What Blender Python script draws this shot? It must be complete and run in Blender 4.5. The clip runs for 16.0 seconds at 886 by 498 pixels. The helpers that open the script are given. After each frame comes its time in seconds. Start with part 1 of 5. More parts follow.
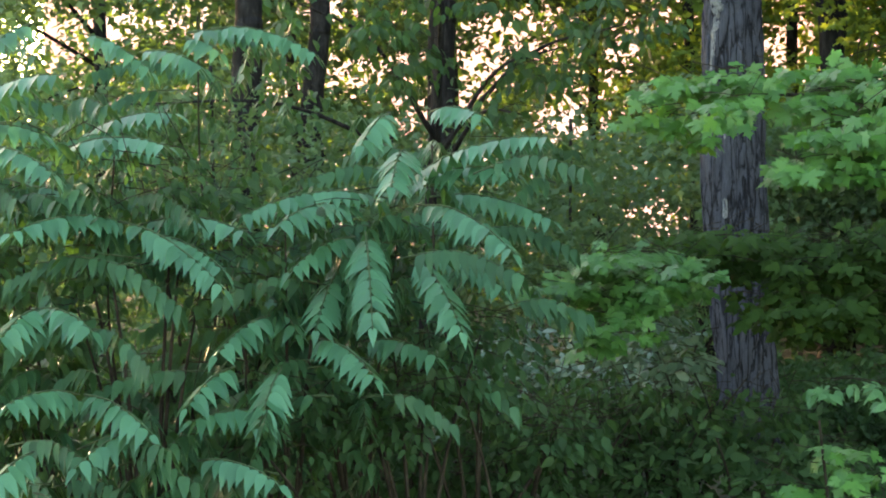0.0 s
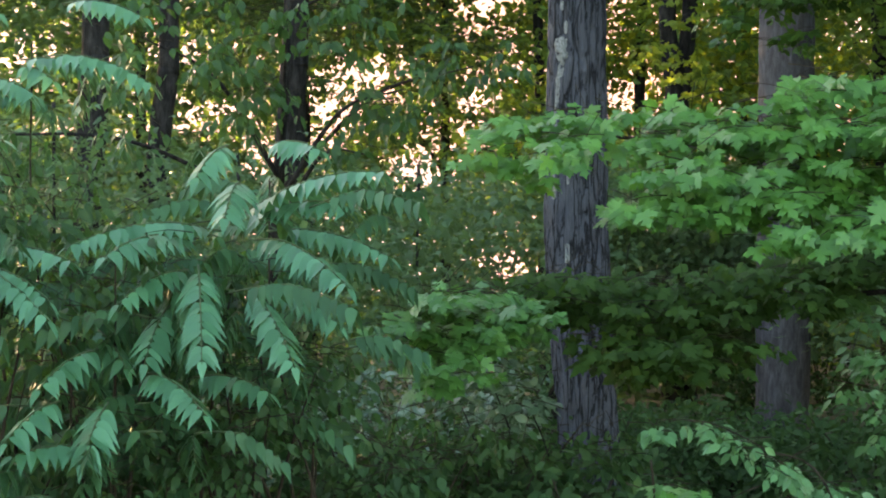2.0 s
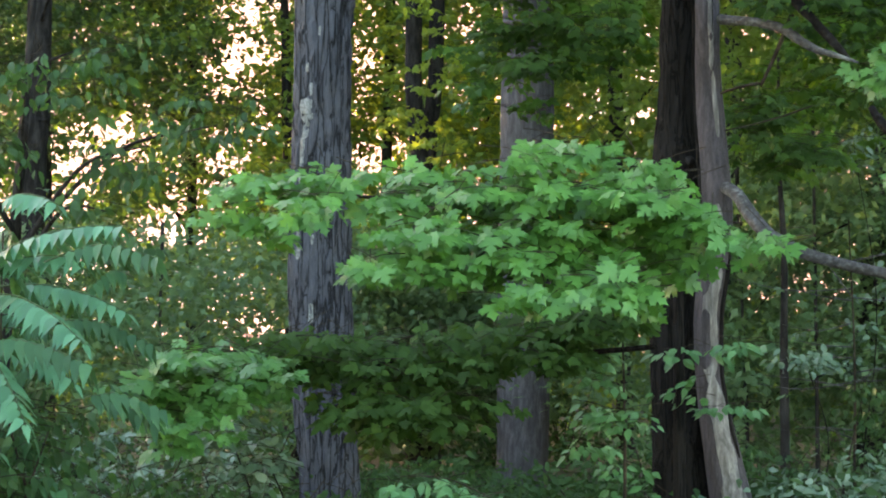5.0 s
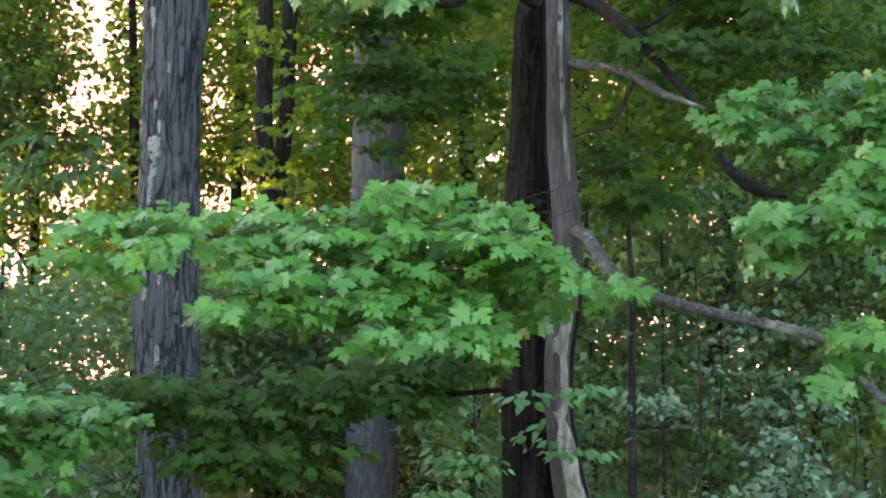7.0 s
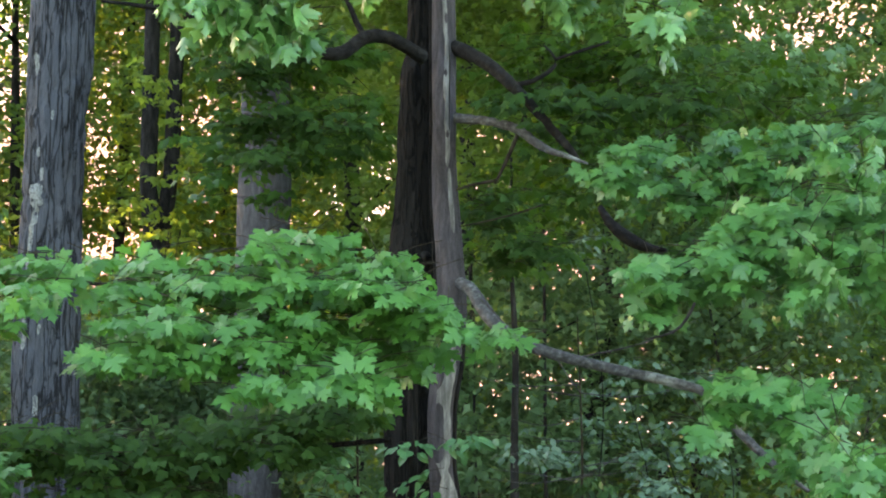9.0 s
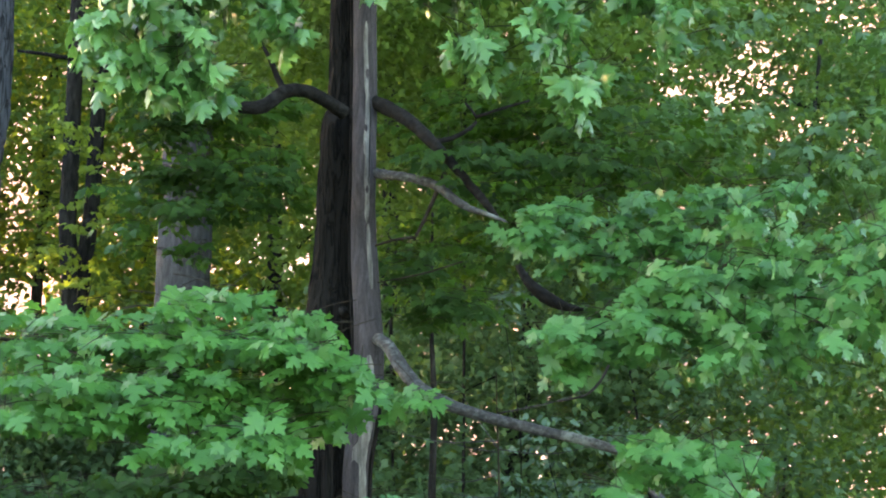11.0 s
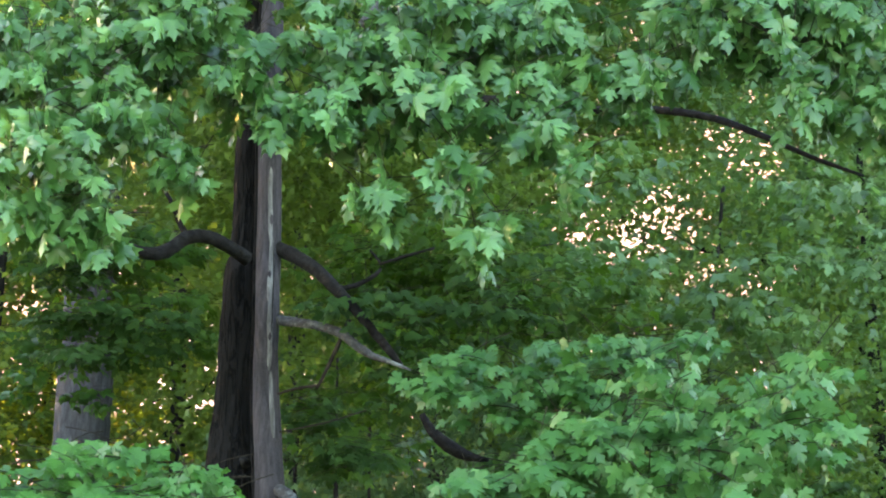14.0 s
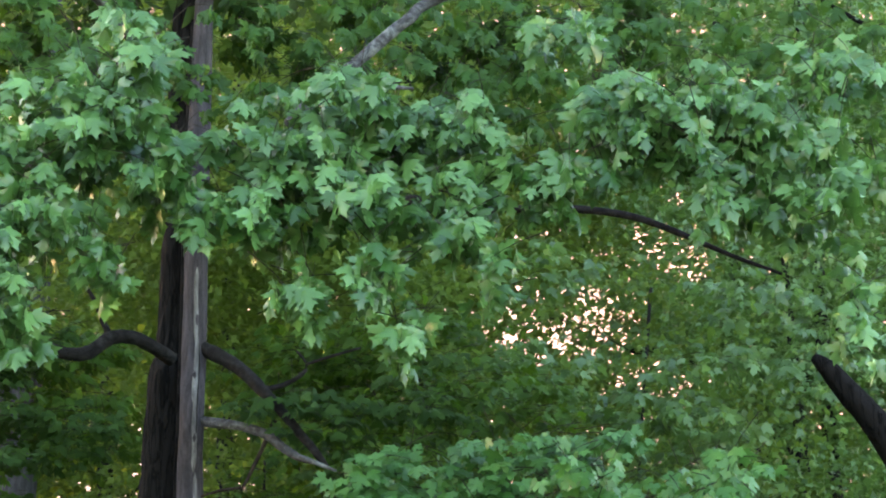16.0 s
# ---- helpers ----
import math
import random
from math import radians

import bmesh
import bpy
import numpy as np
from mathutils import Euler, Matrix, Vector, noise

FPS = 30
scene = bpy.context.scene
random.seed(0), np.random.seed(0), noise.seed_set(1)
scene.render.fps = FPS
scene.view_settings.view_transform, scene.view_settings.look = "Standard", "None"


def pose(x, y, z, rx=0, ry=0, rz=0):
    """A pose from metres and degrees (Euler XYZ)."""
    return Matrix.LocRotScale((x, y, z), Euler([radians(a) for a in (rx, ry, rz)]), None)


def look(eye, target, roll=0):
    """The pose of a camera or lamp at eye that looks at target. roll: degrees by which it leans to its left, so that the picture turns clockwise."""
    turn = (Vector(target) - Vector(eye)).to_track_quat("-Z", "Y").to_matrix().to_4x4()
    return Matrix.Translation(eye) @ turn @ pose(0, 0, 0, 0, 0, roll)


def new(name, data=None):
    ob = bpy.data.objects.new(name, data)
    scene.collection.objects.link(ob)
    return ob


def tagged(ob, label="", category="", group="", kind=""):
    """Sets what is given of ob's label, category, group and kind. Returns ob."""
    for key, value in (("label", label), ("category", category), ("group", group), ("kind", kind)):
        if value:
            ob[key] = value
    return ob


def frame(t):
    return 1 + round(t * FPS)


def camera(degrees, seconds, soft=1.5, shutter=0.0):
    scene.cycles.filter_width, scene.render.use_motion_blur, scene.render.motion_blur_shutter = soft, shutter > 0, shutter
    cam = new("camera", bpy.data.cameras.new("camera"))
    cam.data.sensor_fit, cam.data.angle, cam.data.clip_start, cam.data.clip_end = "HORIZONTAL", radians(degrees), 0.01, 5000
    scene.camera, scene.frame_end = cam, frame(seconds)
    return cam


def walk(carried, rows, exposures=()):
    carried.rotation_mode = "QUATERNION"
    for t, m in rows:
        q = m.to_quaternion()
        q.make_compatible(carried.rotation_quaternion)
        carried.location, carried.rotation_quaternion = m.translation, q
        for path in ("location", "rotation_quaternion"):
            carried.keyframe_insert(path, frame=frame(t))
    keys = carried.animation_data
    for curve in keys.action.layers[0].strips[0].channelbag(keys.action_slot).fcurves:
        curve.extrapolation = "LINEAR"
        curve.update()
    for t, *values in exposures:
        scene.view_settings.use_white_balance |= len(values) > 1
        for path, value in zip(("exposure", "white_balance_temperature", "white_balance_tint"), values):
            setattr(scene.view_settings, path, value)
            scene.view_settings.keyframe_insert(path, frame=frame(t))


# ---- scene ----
# ---- camera and its walk ----
EYE = 1.7


def shot(x, y, z, yaw, pitch, roll):
    return pose(x, y, EYE + z, 90 + pitch, 0, -yaw) @ pose(0, 0, 0, 0, 0, roll)


cam = camera(32, 16.0, soft=2.0)
walk(cam, [
    (0, shot(-0.000, -0.000, 0.000, -38.645, -0.686, -0.829)),
    (0.5, shot(0.013, 0.037, -0.014, -37.704, -0.264, -0.290)),
    (1, shot(0.019, 0.069, -0.022, -36.408, 0.201, -0.369)),
    (1.5, shot(0.021, 0.084, -0.043, -34.789, 0.682, -0.094)),
    (2, shot(0.026, 0.091, -0.063, -33.236, 1.166, 0.049)),
    (2.5, shot(0.036, 0.079, -0.078, -31.773, 1.638, 0.292)),
    (3, shot(0.058, 0.057, -0.084, -30.286, 2.070, 0.358)),
    (3.5, shot(0.088, 0.042, -0.091, -28.728, 2.441, 0.446)),
    (4, shot(0.094, 0.042, -0.092, -27.155, 2.823, 0.345)),
    (6.5, shot(0.054, 0.128, -0.097, -19.558, 4.653, 0.037)),
    (7, shot(0.043, 0.140, -0.092, -18.362, 5.127, 0.084)),
    (7.5, shot(0.037, 0.142, -0.089, -17.265, 5.613, 0.095)),
    (8, shot(0.035, 0.121, -0.102, -16.111, 6.169, 0.066)),
    (8.5, shot(0.046, 0.099, -0.113, -15.025, 6.674, 0.062)),
    (9, shot(0.060, 0.098, -0.117, -14.097, 7.156, 0.139)),
    (11.5, shot(0.109, 0.145, -0.043, -10.709, 9.520, 0.593)),
    (12, shot(0.112, 0.155, -0.024, -10.047, 10.191, 0.607)),
    (12.5, shot(0.106, 0.167, -0.004, -9.426, 11.062, 0.507)),
    (13, shot(0.111, 0.182, 0.009, -8.891, 12.076, 0.520)),
    (13.5, shot(0.115, 0.194, 0.014, -8.397, 13.126, 0.300)),
    (14, shot(0.124, 0.209, 0.007, -7.960, 14.131, 0.055)),
    (14.5, shot(0.148, 0.229, -0.014, -7.410, 15.185, -0.310)),
    (15, shot(0.165, 0.233, -0.036, -6.765, 16.225, -0.890)),
    (15.5, shot(0.179, 0.216, -0.034, -6.120, 17.171, -1.029)),
    (16, shot(0.176, 0.207, -0.026, -5.406, 17.984, -0.761)),
], exposures=[(0, 4.46, 8900, 17), (2, 4.54, 8900, 17), (3.5, 4.76, 8900, 18), (7, 4.98, 9000, 17), (9, 4.92, 8700, 15), (12.5, 4.98, 8200, 13), (14, 5.0, 8300, 15), (15, 4.82, 8300, 18), (15.5, 4.69, 8300, 20), (16, 4.74, 8200, 20)])

# ---- world, sun ----
SUN_AZ, SUN_EL = -66.0, 7.0
world = bpy.data.worlds.new("evening_sky")
scene.world = world
world.use_nodes = True
sky = world.node_tree.nodes.new("ShaderNodeTexSky")
sky.sky_type = "NISHITA"
sky.sun_disc = False
sky.sun_elevation = radians(SUN_EL)
sky.sun_rotation = radians(SUN_AZ)
sky.dust_density = 1.2
sky.ozone_density = 2.0
background = world.node_tree.nodes["Background"]
background.inputs["Strength"].default_value = 0.12
world.node_tree.links.new(sky.outputs[0], background.inputs[0])

sun = new("sun", bpy.data.lights.new("sun", "SUN"))
sun.data.energy = 1.2
sun.data.angle = radians(0.5)
sun.data.color = (1.0, 0.78, 0.52)
s_dir = Vector((math.sin(radians(SUN_AZ)) * math.cos(radians(SUN_EL)), math.cos(radians(SUN_AZ)) * math.cos(radians(SUN_EL)), math.sin(radians(SUN_EL))))
sun.matrix_world = look(s_dir * 60, (0, 0, 0))


# ---- materials ----
def mat(name):
    m = bpy.data.materials.new(name)
    m.use_nodes = True
    nt = m.node_tree
    nt.nodes.clear()
    out = nt.nodes.new("ShaderNodeOutputMaterial")
    return m, nt, out


def node(nt, kind, **sets):
    n = nt.nodes.new("ShaderNode" + kind)
    for k, v in sets.items():
        n.inputs[k.replace("_", " ")].default_value = v
    return n


def ramp(nt, fac, stops):
    r = nt.nodes.new("ShaderNodeValToRGB")
    while len(r.color_ramp.elements) < len(stops):
        r.color_ramp.elements.new(0.5)
    for e, (p, c) in zip(r.color_ramp.elements, stops):
        e.position, e.color = p, (*c, 1)
    nt.links.new(fac, r.inputs[0])
    return r.outputs[0]


def leaf_material(name, dark, light, through_col, share=0.35, gloss=0.42):
    """Leaf blade: coloured by chance leaf by leaf, glossy cuticle, lets light through."""
    m, nt, out = mat(name)
    geo, info = nt.nodes.new("ShaderNodeNewGeometry"), nt.nodes.new("ShaderNodeObjectInfo")
    add = nt.nodes.new("ShaderNodeMath")
    add.operation = "ADD"
    nt.links.new(geo.outputs["Random Per Island"], add.inputs[0])
    nt.links.new(info.outputs["Random"], add.inputs[1])
    fr = nt.nodes.new("ShaderNodeMath")
    fr.operation = "FRACT"
    nt.links.new(add.outputs[0], fr.inputs[0])
    mid = tuple((a + b) / 2 for a, b in zip(dark, light))
    col = ramp(nt, fr.outputs[0], [(0.0, dark), (0.55, mid), (1.0, light)])
    coord = nt.nodes.new("ShaderNodeTexCoord")
    spots = node(nt, "TexNoise", Scale=38.0, Detail=4.0)
    nt.links.new(coord.outputs["Object"], spots.inputs["Vector"])
    mix = nt.nodes.new("ShaderNodeMixRGB")
    mix.blend_type = "MULTIPLY"
    mix.inputs[0].default_value = 0.5
    nt.links.new(col, mix.inputs[1])
    nt.links.new(ramp(nt, spots.outputs["Fac"], [(0.3, (0.7, 0.72, 0.65)), (0.7, (1, 1, 1))]), mix.inputs[2])
    bs = node(nt, "BsdfPrincipled", Roughness=gloss)
    bs.inputs["Specular IOR Level"].default_value = 0.4 if gloss < 0.5 else 0.2
    nt.links.new(mix.outputs[0], bs.inputs["Base Color"])
    tr = node(nt, "BsdfTranslucent")
    tint = nt.nodes.new("ShaderNodeMixRGB")
    tint.inputs[0].default_value = 0.6
    tint.inputs[2].default_value = (*through_col, 1)
    nt.links.new(mix.outputs[0], tint.inputs[1])
    nt.links.new(tint.outputs[0], tr.inputs["Color"])
    mx = nt.nodes.new("ShaderNodeMixShader")
    mx.inputs[0].default_value = share
    nt.links.new(bs.outputs[0], mx.inputs[1])
    nt.links.new(tr.outputs[0], mx.inputs[2])
    nt.links.new(mx.outputs[0], out.inputs["Surface"])
    return m


def bark_material(name, furrow, ridge, lichen=None, stretch=6.0, scale=16.0, bump=0.6, lichen_cut=0.62, rough=0.9, net=False, spec=0.25):
    """Bark: long vertical furrows, fine grain, optional lichen patches."""
    m, nt, out = mat(name)
    coord = nt.nodes.new("ShaderNodeTexCoord")
    mp = nt.nodes.new("ShaderNodeMapping")
    mp.inputs["Scale"].default_value = (1, 1, 1 / stretch)
    nt.links.new(coord.outputs["Object"], mp.inputs["Vector"])
    big = node(nt, "TexNoise", Scale=scale, Detail=4.0, Roughness=0.55, Distortion=0.25)
    nt.links.new(mp.outputs[0], big.inputs["Vector"])
    fine = node(nt, "TexNoise", Scale=scale * 7, Detail=5.0, Roughness=0.65)
    nt.links.new(mp.outputs[0], fine.inputs["Vector"])
    level = big.outputs["Fac"]
    if net == "plates":  # long plates parted by a mesh of furrows
        warp = node(nt, "TexNoise", Scale=scale * 0.6, Detail=6.0, Roughness=0.62)
        nt.links.new(mp.outputs[0], warp.inputs["Vector"])
        shift = nt.nodes.new("ShaderNodeVectorMath")
        shift.operation = "MULTIPLY_ADD"
        shift.inputs[1].default_value = (0.075, 0.075, 0.075)
        nt.links.new(warp.outputs["Color"], shift.inputs[0])
        nt.links.new(mp.outputs[0], shift.inputs[2])
        cells = node(nt, "TexVoronoi", Scale=scale)
        cells.feature = "DISTANCE_TO_EDGE"
        nt.links.new(shift.outputs[0], cells.inputs["Vector"])
        soft_edge = nt.nodes.new("ShaderNodeMapRange")
        soft_edge.inputs["From Max"].default_value = 0.13
        soft_edge.inputs["To Min"].default_value = 0.37
        soft_edge.inputs["To Max"].default_value = 0.68
        nt.links.new(cells.outputs["Distance"], soft_edge.inputs["Value"])
        blend = nt.nodes.new("ShaderNodeMath")
        blend.operation = "MULTIPLY_ADD"
        blend.inputs[1].default_value = 0.55
        nt.links.new(level, blend.inputs[0])
        less = nt.nodes.new("ShaderNodeMath")
        less.operation = "SUBTRACT"
        less.inputs[1].default_value = 0.275
        nt.links.new(soft_edge.outputs["Result"], less.inputs[0])
        nt.links.new(less.outputs[0], blend.inputs[2])
        level = blend.outputs[0]
    elif net:  # interlaced ridges: furrows run where the noise crosses its middle
        ab = nt.nodes.new("ShaderNodeMath")
        ab.operation = "SUBTRACT"
        ab.inputs[1].default_value = 0.5
        nt.links.new(level, ab.inputs[0])
        ab2 = nt.nodes.new("ShaderNodeMath")
        ab2.operation = "ABSOLUTE"
        nt.links.new(ab.outputs[0], ab2.inputs[0])
        ab3 = nt.nodes.new("ShaderNodeMapRange")
        ab3.inputs["From Max"].default_value = 0.052
        ab3.inputs["To Min"].default_value = 0.3
        ab3.inputs["To Max"].default_value = 0.7
        nt.links.new(ab2.outputs[0], ab3.inputs["Value"])
        level = ab3.outputs["Result"]
    c1 = ramp(nt, level, [(0.38, furrow), (0.55, tuple((a + b) / 2 for a, b in zip(furrow, ridge))), (0.66, ridge)])
    mix = nt.nodes.new("ShaderNodeMixRGB")
    mix.blend_type = "MULTIPLY"
    mix.inputs[0].default_value = 0.8
    nt.links.new(c1, mix.inputs[1])
    nt.links.new(ramp(nt, fine.outputs["Fac"], [(0.3, (0.55, 0.55, 0.55)), (0.65, (1.1, 1.1, 1.1))]), mix.inputs[2])
    col = mix.outputs[0]
    if lichen:
        ln = node(nt, "TexNoise", Scale=3.2, Detail=7.0, Roughness=0.7)
        nt.links.new(coord.outputs["Object"], ln.inputs["Vector"])
        lm = nt.nodes.new("ShaderNodeMixRGB")
        lm.inputs[2].default_value = (*lichen, 1)
        nt.links.new(ramp(nt, ln.outputs["Fac"], [(lichen_cut, (0, 0, 0)), (lichen_cut + 0.07, (0.8, 0.8, 0.8))]), lm.inputs[0])
        nt.links.new(col, lm.inputs[1])
        col = lm.outputs[0]
    bs = node(nt, "BsdfPrincipled", Roughness=rough)
    bs.inputs["Specular IOR Level"].default_value = spec
    nt.links.new(col, bs.inputs["Base Color"])
    hsum = nt.nodes.new("ShaderNodeMath")
    hsum.operation = "MULTIPLY_ADD"
    hsum.inputs[1].default_value = 0.35
    nt.links.new(fine.outputs["Fac"], hsum.inputs[0])
    nt.links.new(level, hsum.inputs[2])
    bp = node(nt, "Bump", Strength=bump, Distance=0.02)
    nt.links.new(hsum.outputs[0], bp.inputs["Height"])
    nt.links.new(bp.outputs[0], bs.inputs["Normal"])
    nt.links.new(bs.outputs[0], out.inputs["Surface"])
    return m


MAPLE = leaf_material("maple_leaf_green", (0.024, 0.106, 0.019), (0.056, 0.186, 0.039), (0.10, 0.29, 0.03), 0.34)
# maple green darkened in the colour itself, for leaves that stand in shade
MAPLE_SHADE = leaf_material("maple_leaf_shade_tinted", (0.010, 0.037, 0.006), (0.026, 0.075, 0.014), (0.065, 0.16, 0.015), 0.32, 0.75)
MAPLE_DULL = leaf_material("maple_leaf_dull", (0.035, 0.125, 0.045), (0.07, 0.20, 0.082), (0.1, 0.26, 0.05), 0.28)
MAPLE_PALE = leaf_material("maple_leaf_pale", (0.016, 0.076, 0.013), (0.108, 0.258, 0.082), (0.10, 0.26, 0.045), 0.24, 0.28)
FROND = leaf_material("frond_leaflet_green", (0.022, 0.105, 0.052), (0.052, 0.185, 0.10), (0.08, 0.25, 0.06), 0.25, 0.42)
# darker copy of the leaflet green, shade of the inner fronds painted in
FROND_DEEP = leaf_material("frond_leaflet_shade_tinted", (0.013, 0.058, 0.026), (0.036, 0.118, 0.055), (0.07, 0.18, 0.032), 0.28, 0.5)
SILVER = leaf_material("shrub_leaf_silver", (0.036, 0.085, 0.052), (0.10, 0.18, 0.125), (0.1, 0.16, 0.08), 0.2, 0.42)
BUSH = leaf_material("bush_leaf_deep_green", (0.009, 0.035, 0.012), (0.026, 0.075, 0.028), (0.06, 0.16, 0.024), 0.34, 0.55)
SHRUB = leaf_material("shrub_leaf_green", (0.010, 0.038, 0.012), (0.032, 0.082, 0.03), (0.07, 0.16, 0.03), 0.3, 0.75)
UNDERSTORY = leaf_material("understory_leaf", (0.03, 0.076, 0.034), (0.085, 0.16, 0.08), (0.14, 0.24, 0.05), 0.36, 0.6)
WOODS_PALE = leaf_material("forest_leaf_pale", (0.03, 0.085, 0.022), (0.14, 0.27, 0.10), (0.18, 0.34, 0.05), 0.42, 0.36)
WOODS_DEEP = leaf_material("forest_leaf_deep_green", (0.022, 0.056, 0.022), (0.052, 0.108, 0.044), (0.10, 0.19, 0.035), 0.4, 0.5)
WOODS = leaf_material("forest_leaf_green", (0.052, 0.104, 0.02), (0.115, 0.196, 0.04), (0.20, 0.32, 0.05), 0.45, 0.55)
# two darker maple greens, crown shade put into the leaf colour
UNDER_MAPLE = leaf_material("inner_maple_leaf_darkened", (0.02, 0.064, 0.009), (0.046, 0.118, 0.018), (0.12, 0.24, 0.014), 0.4, 0.6)
INNER_MAPLE = leaf_material("maple_leaf_painted_shade", (0.015, 0.062, 0.012), (0.042, 0.125, 0.028), (0.09, 0.2, 0.02), 0.36, 0.5)
MAPLE_MID = leaf_material("maple_leaf_mid_green", (0.026, 0.115, 0.026), (0.06, 0.19, 0.048), (0.09, 0.27, 0.05), 0.28)
# forest green with the glow of light from behind put into the colour
WOODS_BACKLIT = leaf_material("forest_leaf_backlight_tint", (0.10, 0.162, 0.024), (0.19, 0.275, 0.05), (0.42, 0.52, 0.06), 0.56, 0.55)
OAK_BARK = bark_material("grey_furrowed_bark", (0.012, 0.0125, 0.016), (0.06, 0.0655, 0.083), (0.15, 0.165, 0.157), 16.0, 21.0, 1.0, 0.72, 0.9, "plates", 0.1)
GREY_BARK = bark_material("grey_smooth_bark", (0.05, 0.048, 0.057), (0.102, 0.099, 0.114), None, 5.0, 26.0, 0.7, 0.62, 0.9, False, 0.1)
DARK_BARK = bark_material("near_black_bark", (0.0042, 0.0038, 0.0039), (0.0125, 0.0112, 0.0112), None, 14.0, 20.0, 0.9, 0.62, 0.95, True, 0.05)
DEAD_WOOD = bark_material("bare_grey_wood", (0.033, 0.029, 0.033), (0.067, 0.058, 0.066), (0.115, 0.105, 0.108), 7.0, 30.0, 0.6, 0.71, 0.85, False, 0.1)
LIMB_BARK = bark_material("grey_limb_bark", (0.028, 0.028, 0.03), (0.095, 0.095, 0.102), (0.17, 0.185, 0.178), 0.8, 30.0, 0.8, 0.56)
PALE_WOOD = bark_material("pale_bare_wood", (0.08, 0.074, 0.072), (0.22, 0.208, 0.204), None, 6.0, 34.0, 0.6, 0.62, 0.8)
LICHEN = bark_material("pale_grey_lichen", (0.11, 0.116, 0.12), (0.23, 0.24, 0.245), None, 1.0, 60.0, 0.6)
SLIM_BARK = bark_material("dull_grey_bark", (0.010, 0.0092, 0.0094), (0.034, 0.0315, 0.032), None, 4.0, 18.0, 0.7, 0.62, 0.9, False, 0.08)
# darker copy of the limb bark, shade on the branches put into its colour
SHADE_BARK = bark_material("shade_tinted_limb_bark", (0.007, 0.006, 0.006), (0.023, 0.021, 0.0205), None, 0.8, 24.0, 0.7, 0.62, 0.9, False, 0.1)
TWIG_BARK = bark_material("brown_twig_bark", (0.014, 0.011, 0.008), (0.045, 0.036, 0.027), None, 2.0, 20.0, 0.4, 0.62, 0.9, False, 0.1)


def ground_material():
    m, nt, out = mat("leaf_litter_and_grass")
    coord = nt.nodes.new("ShaderNodeTexCoord")
    n1 = node(nt, "TexNoise", Scale=0.5, Detail=6.0)
    n2 = node(nt, "TexNoise", Scale=28.0, Detail=6.0, Roughness=0.7)
    for n in (n1, n2):
        nt.links.new(coord.outputs["Object"], n.inputs["Vector"])
    a = ramp(nt, n2.outputs["Fac"], [(0.3, (0.013, 0.012, 0.007)), (0.5, (0.034, 0.033, 0.017)), (0.7, (0.06, 0.058, 0.03))])
    b = ramp(nt, n2.outputs["Fac"], [(0.3, (0.012, 0.026, 0.009)), (0.7, (0.036, 0.068, 0.022))])
    mx = nt.nodes.new("ShaderNodeMixRGB")
    nt.links.new(ramp(nt, n1.outputs["Fac"], [(0.4, (0, 0, 0)), (0.6, (1, 1, 1))]), mx.inputs[0])
    nt.links.new(a, mx.inputs[1])
    nt.links.new(b, mx.inputs[2])
    bs = node(nt, "BsdfPrincipled", Roughness=0.95)
    bp = node(nt, "Bump", Strength=0.8, Distance=0.03)
    nt.links.new(n2.outputs["Fac"], bp.inputs["Height"])
    nt.links.new(bp.outputs[0], bs.inputs["Normal"])
    nt.links.new(mx.outputs[0], bs.inputs["Base Color"])
    nt.links.new(bs.outputs[0], out.inputs["Surface"])
    return m


LITTER = ground_material()
rng = np.random.default_rng(7)


# ---- mesh builders ----
def mesh_of(name, verts, tris, material, smooth=True):
    """A triangle mesh from arrays."""
    verts, tris = np.asarray(verts, np.float32), np.asarray(tris, np.int32)
    me = bpy.data.meshes.new(name)
    me.vertices.add(len(verts))
    me.vertices.foreach_set("co", verts.ravel())
    me.loops.add(tris.size)
    me.loops.foreach_set("vertex_index", tris.ravel())
    me.polygons.add(len(tris))
    me.polygons.foreach_set("loop_start", np.arange(0, tris.size, 3, dtype=np.int32))
    me.polygons.foreach_set("use_smooth", np.full(len(tris), smooth))
    me.update(calc_edges=True)
    me.materials.append(material)
    return me


def thing(name, at, label, category, group="", kind=""):
    ob = new(name)
    ob.location = at
    ob.empty_display_size = 0.2
    return tagged(ob, label, category, group, kind)


def under(name, me, parent, label="", kind=""):
    """A mesh in world places, linked as a part of a thing that only has a place."""
    ob = new(name, me)
    at, up = Vector((0, 0, 0)), parent
    while up:
        at += up.location
        up = up.parent
    me.transform(Matrix.Translation(-at))
    ob.parent = parent
    return tagged(ob, label, "", "", kind)


def smooth_path(rows, step):
    """Points and radii along a rounded line through the rows, at even steps."""
    p = np.array(rows, float)
    p = np.vstack([2 * p[0] - p[1], p, 2 * p[-1] - p[-2]])
    out = []
    for i in range(1, len(p) - 2):
        a, b, c, d = p[i - 1:i + 3]
        n = max(2, int(np.linalg.norm(c[:3] - b[:3]) / step))
        for t in np.arange(n) / n:
            out.append(0.5 * (2 * b + (c - a) * t + (2 * a - 5 * b + 4 * c - d) * t * t + (3 * b - a - 3 * c + d) * t ** 3))
    out.append(p[-2])
    out = np.array(out)
    out[:, 3] = np.maximum(out[:, 3], 0.001)
    return out


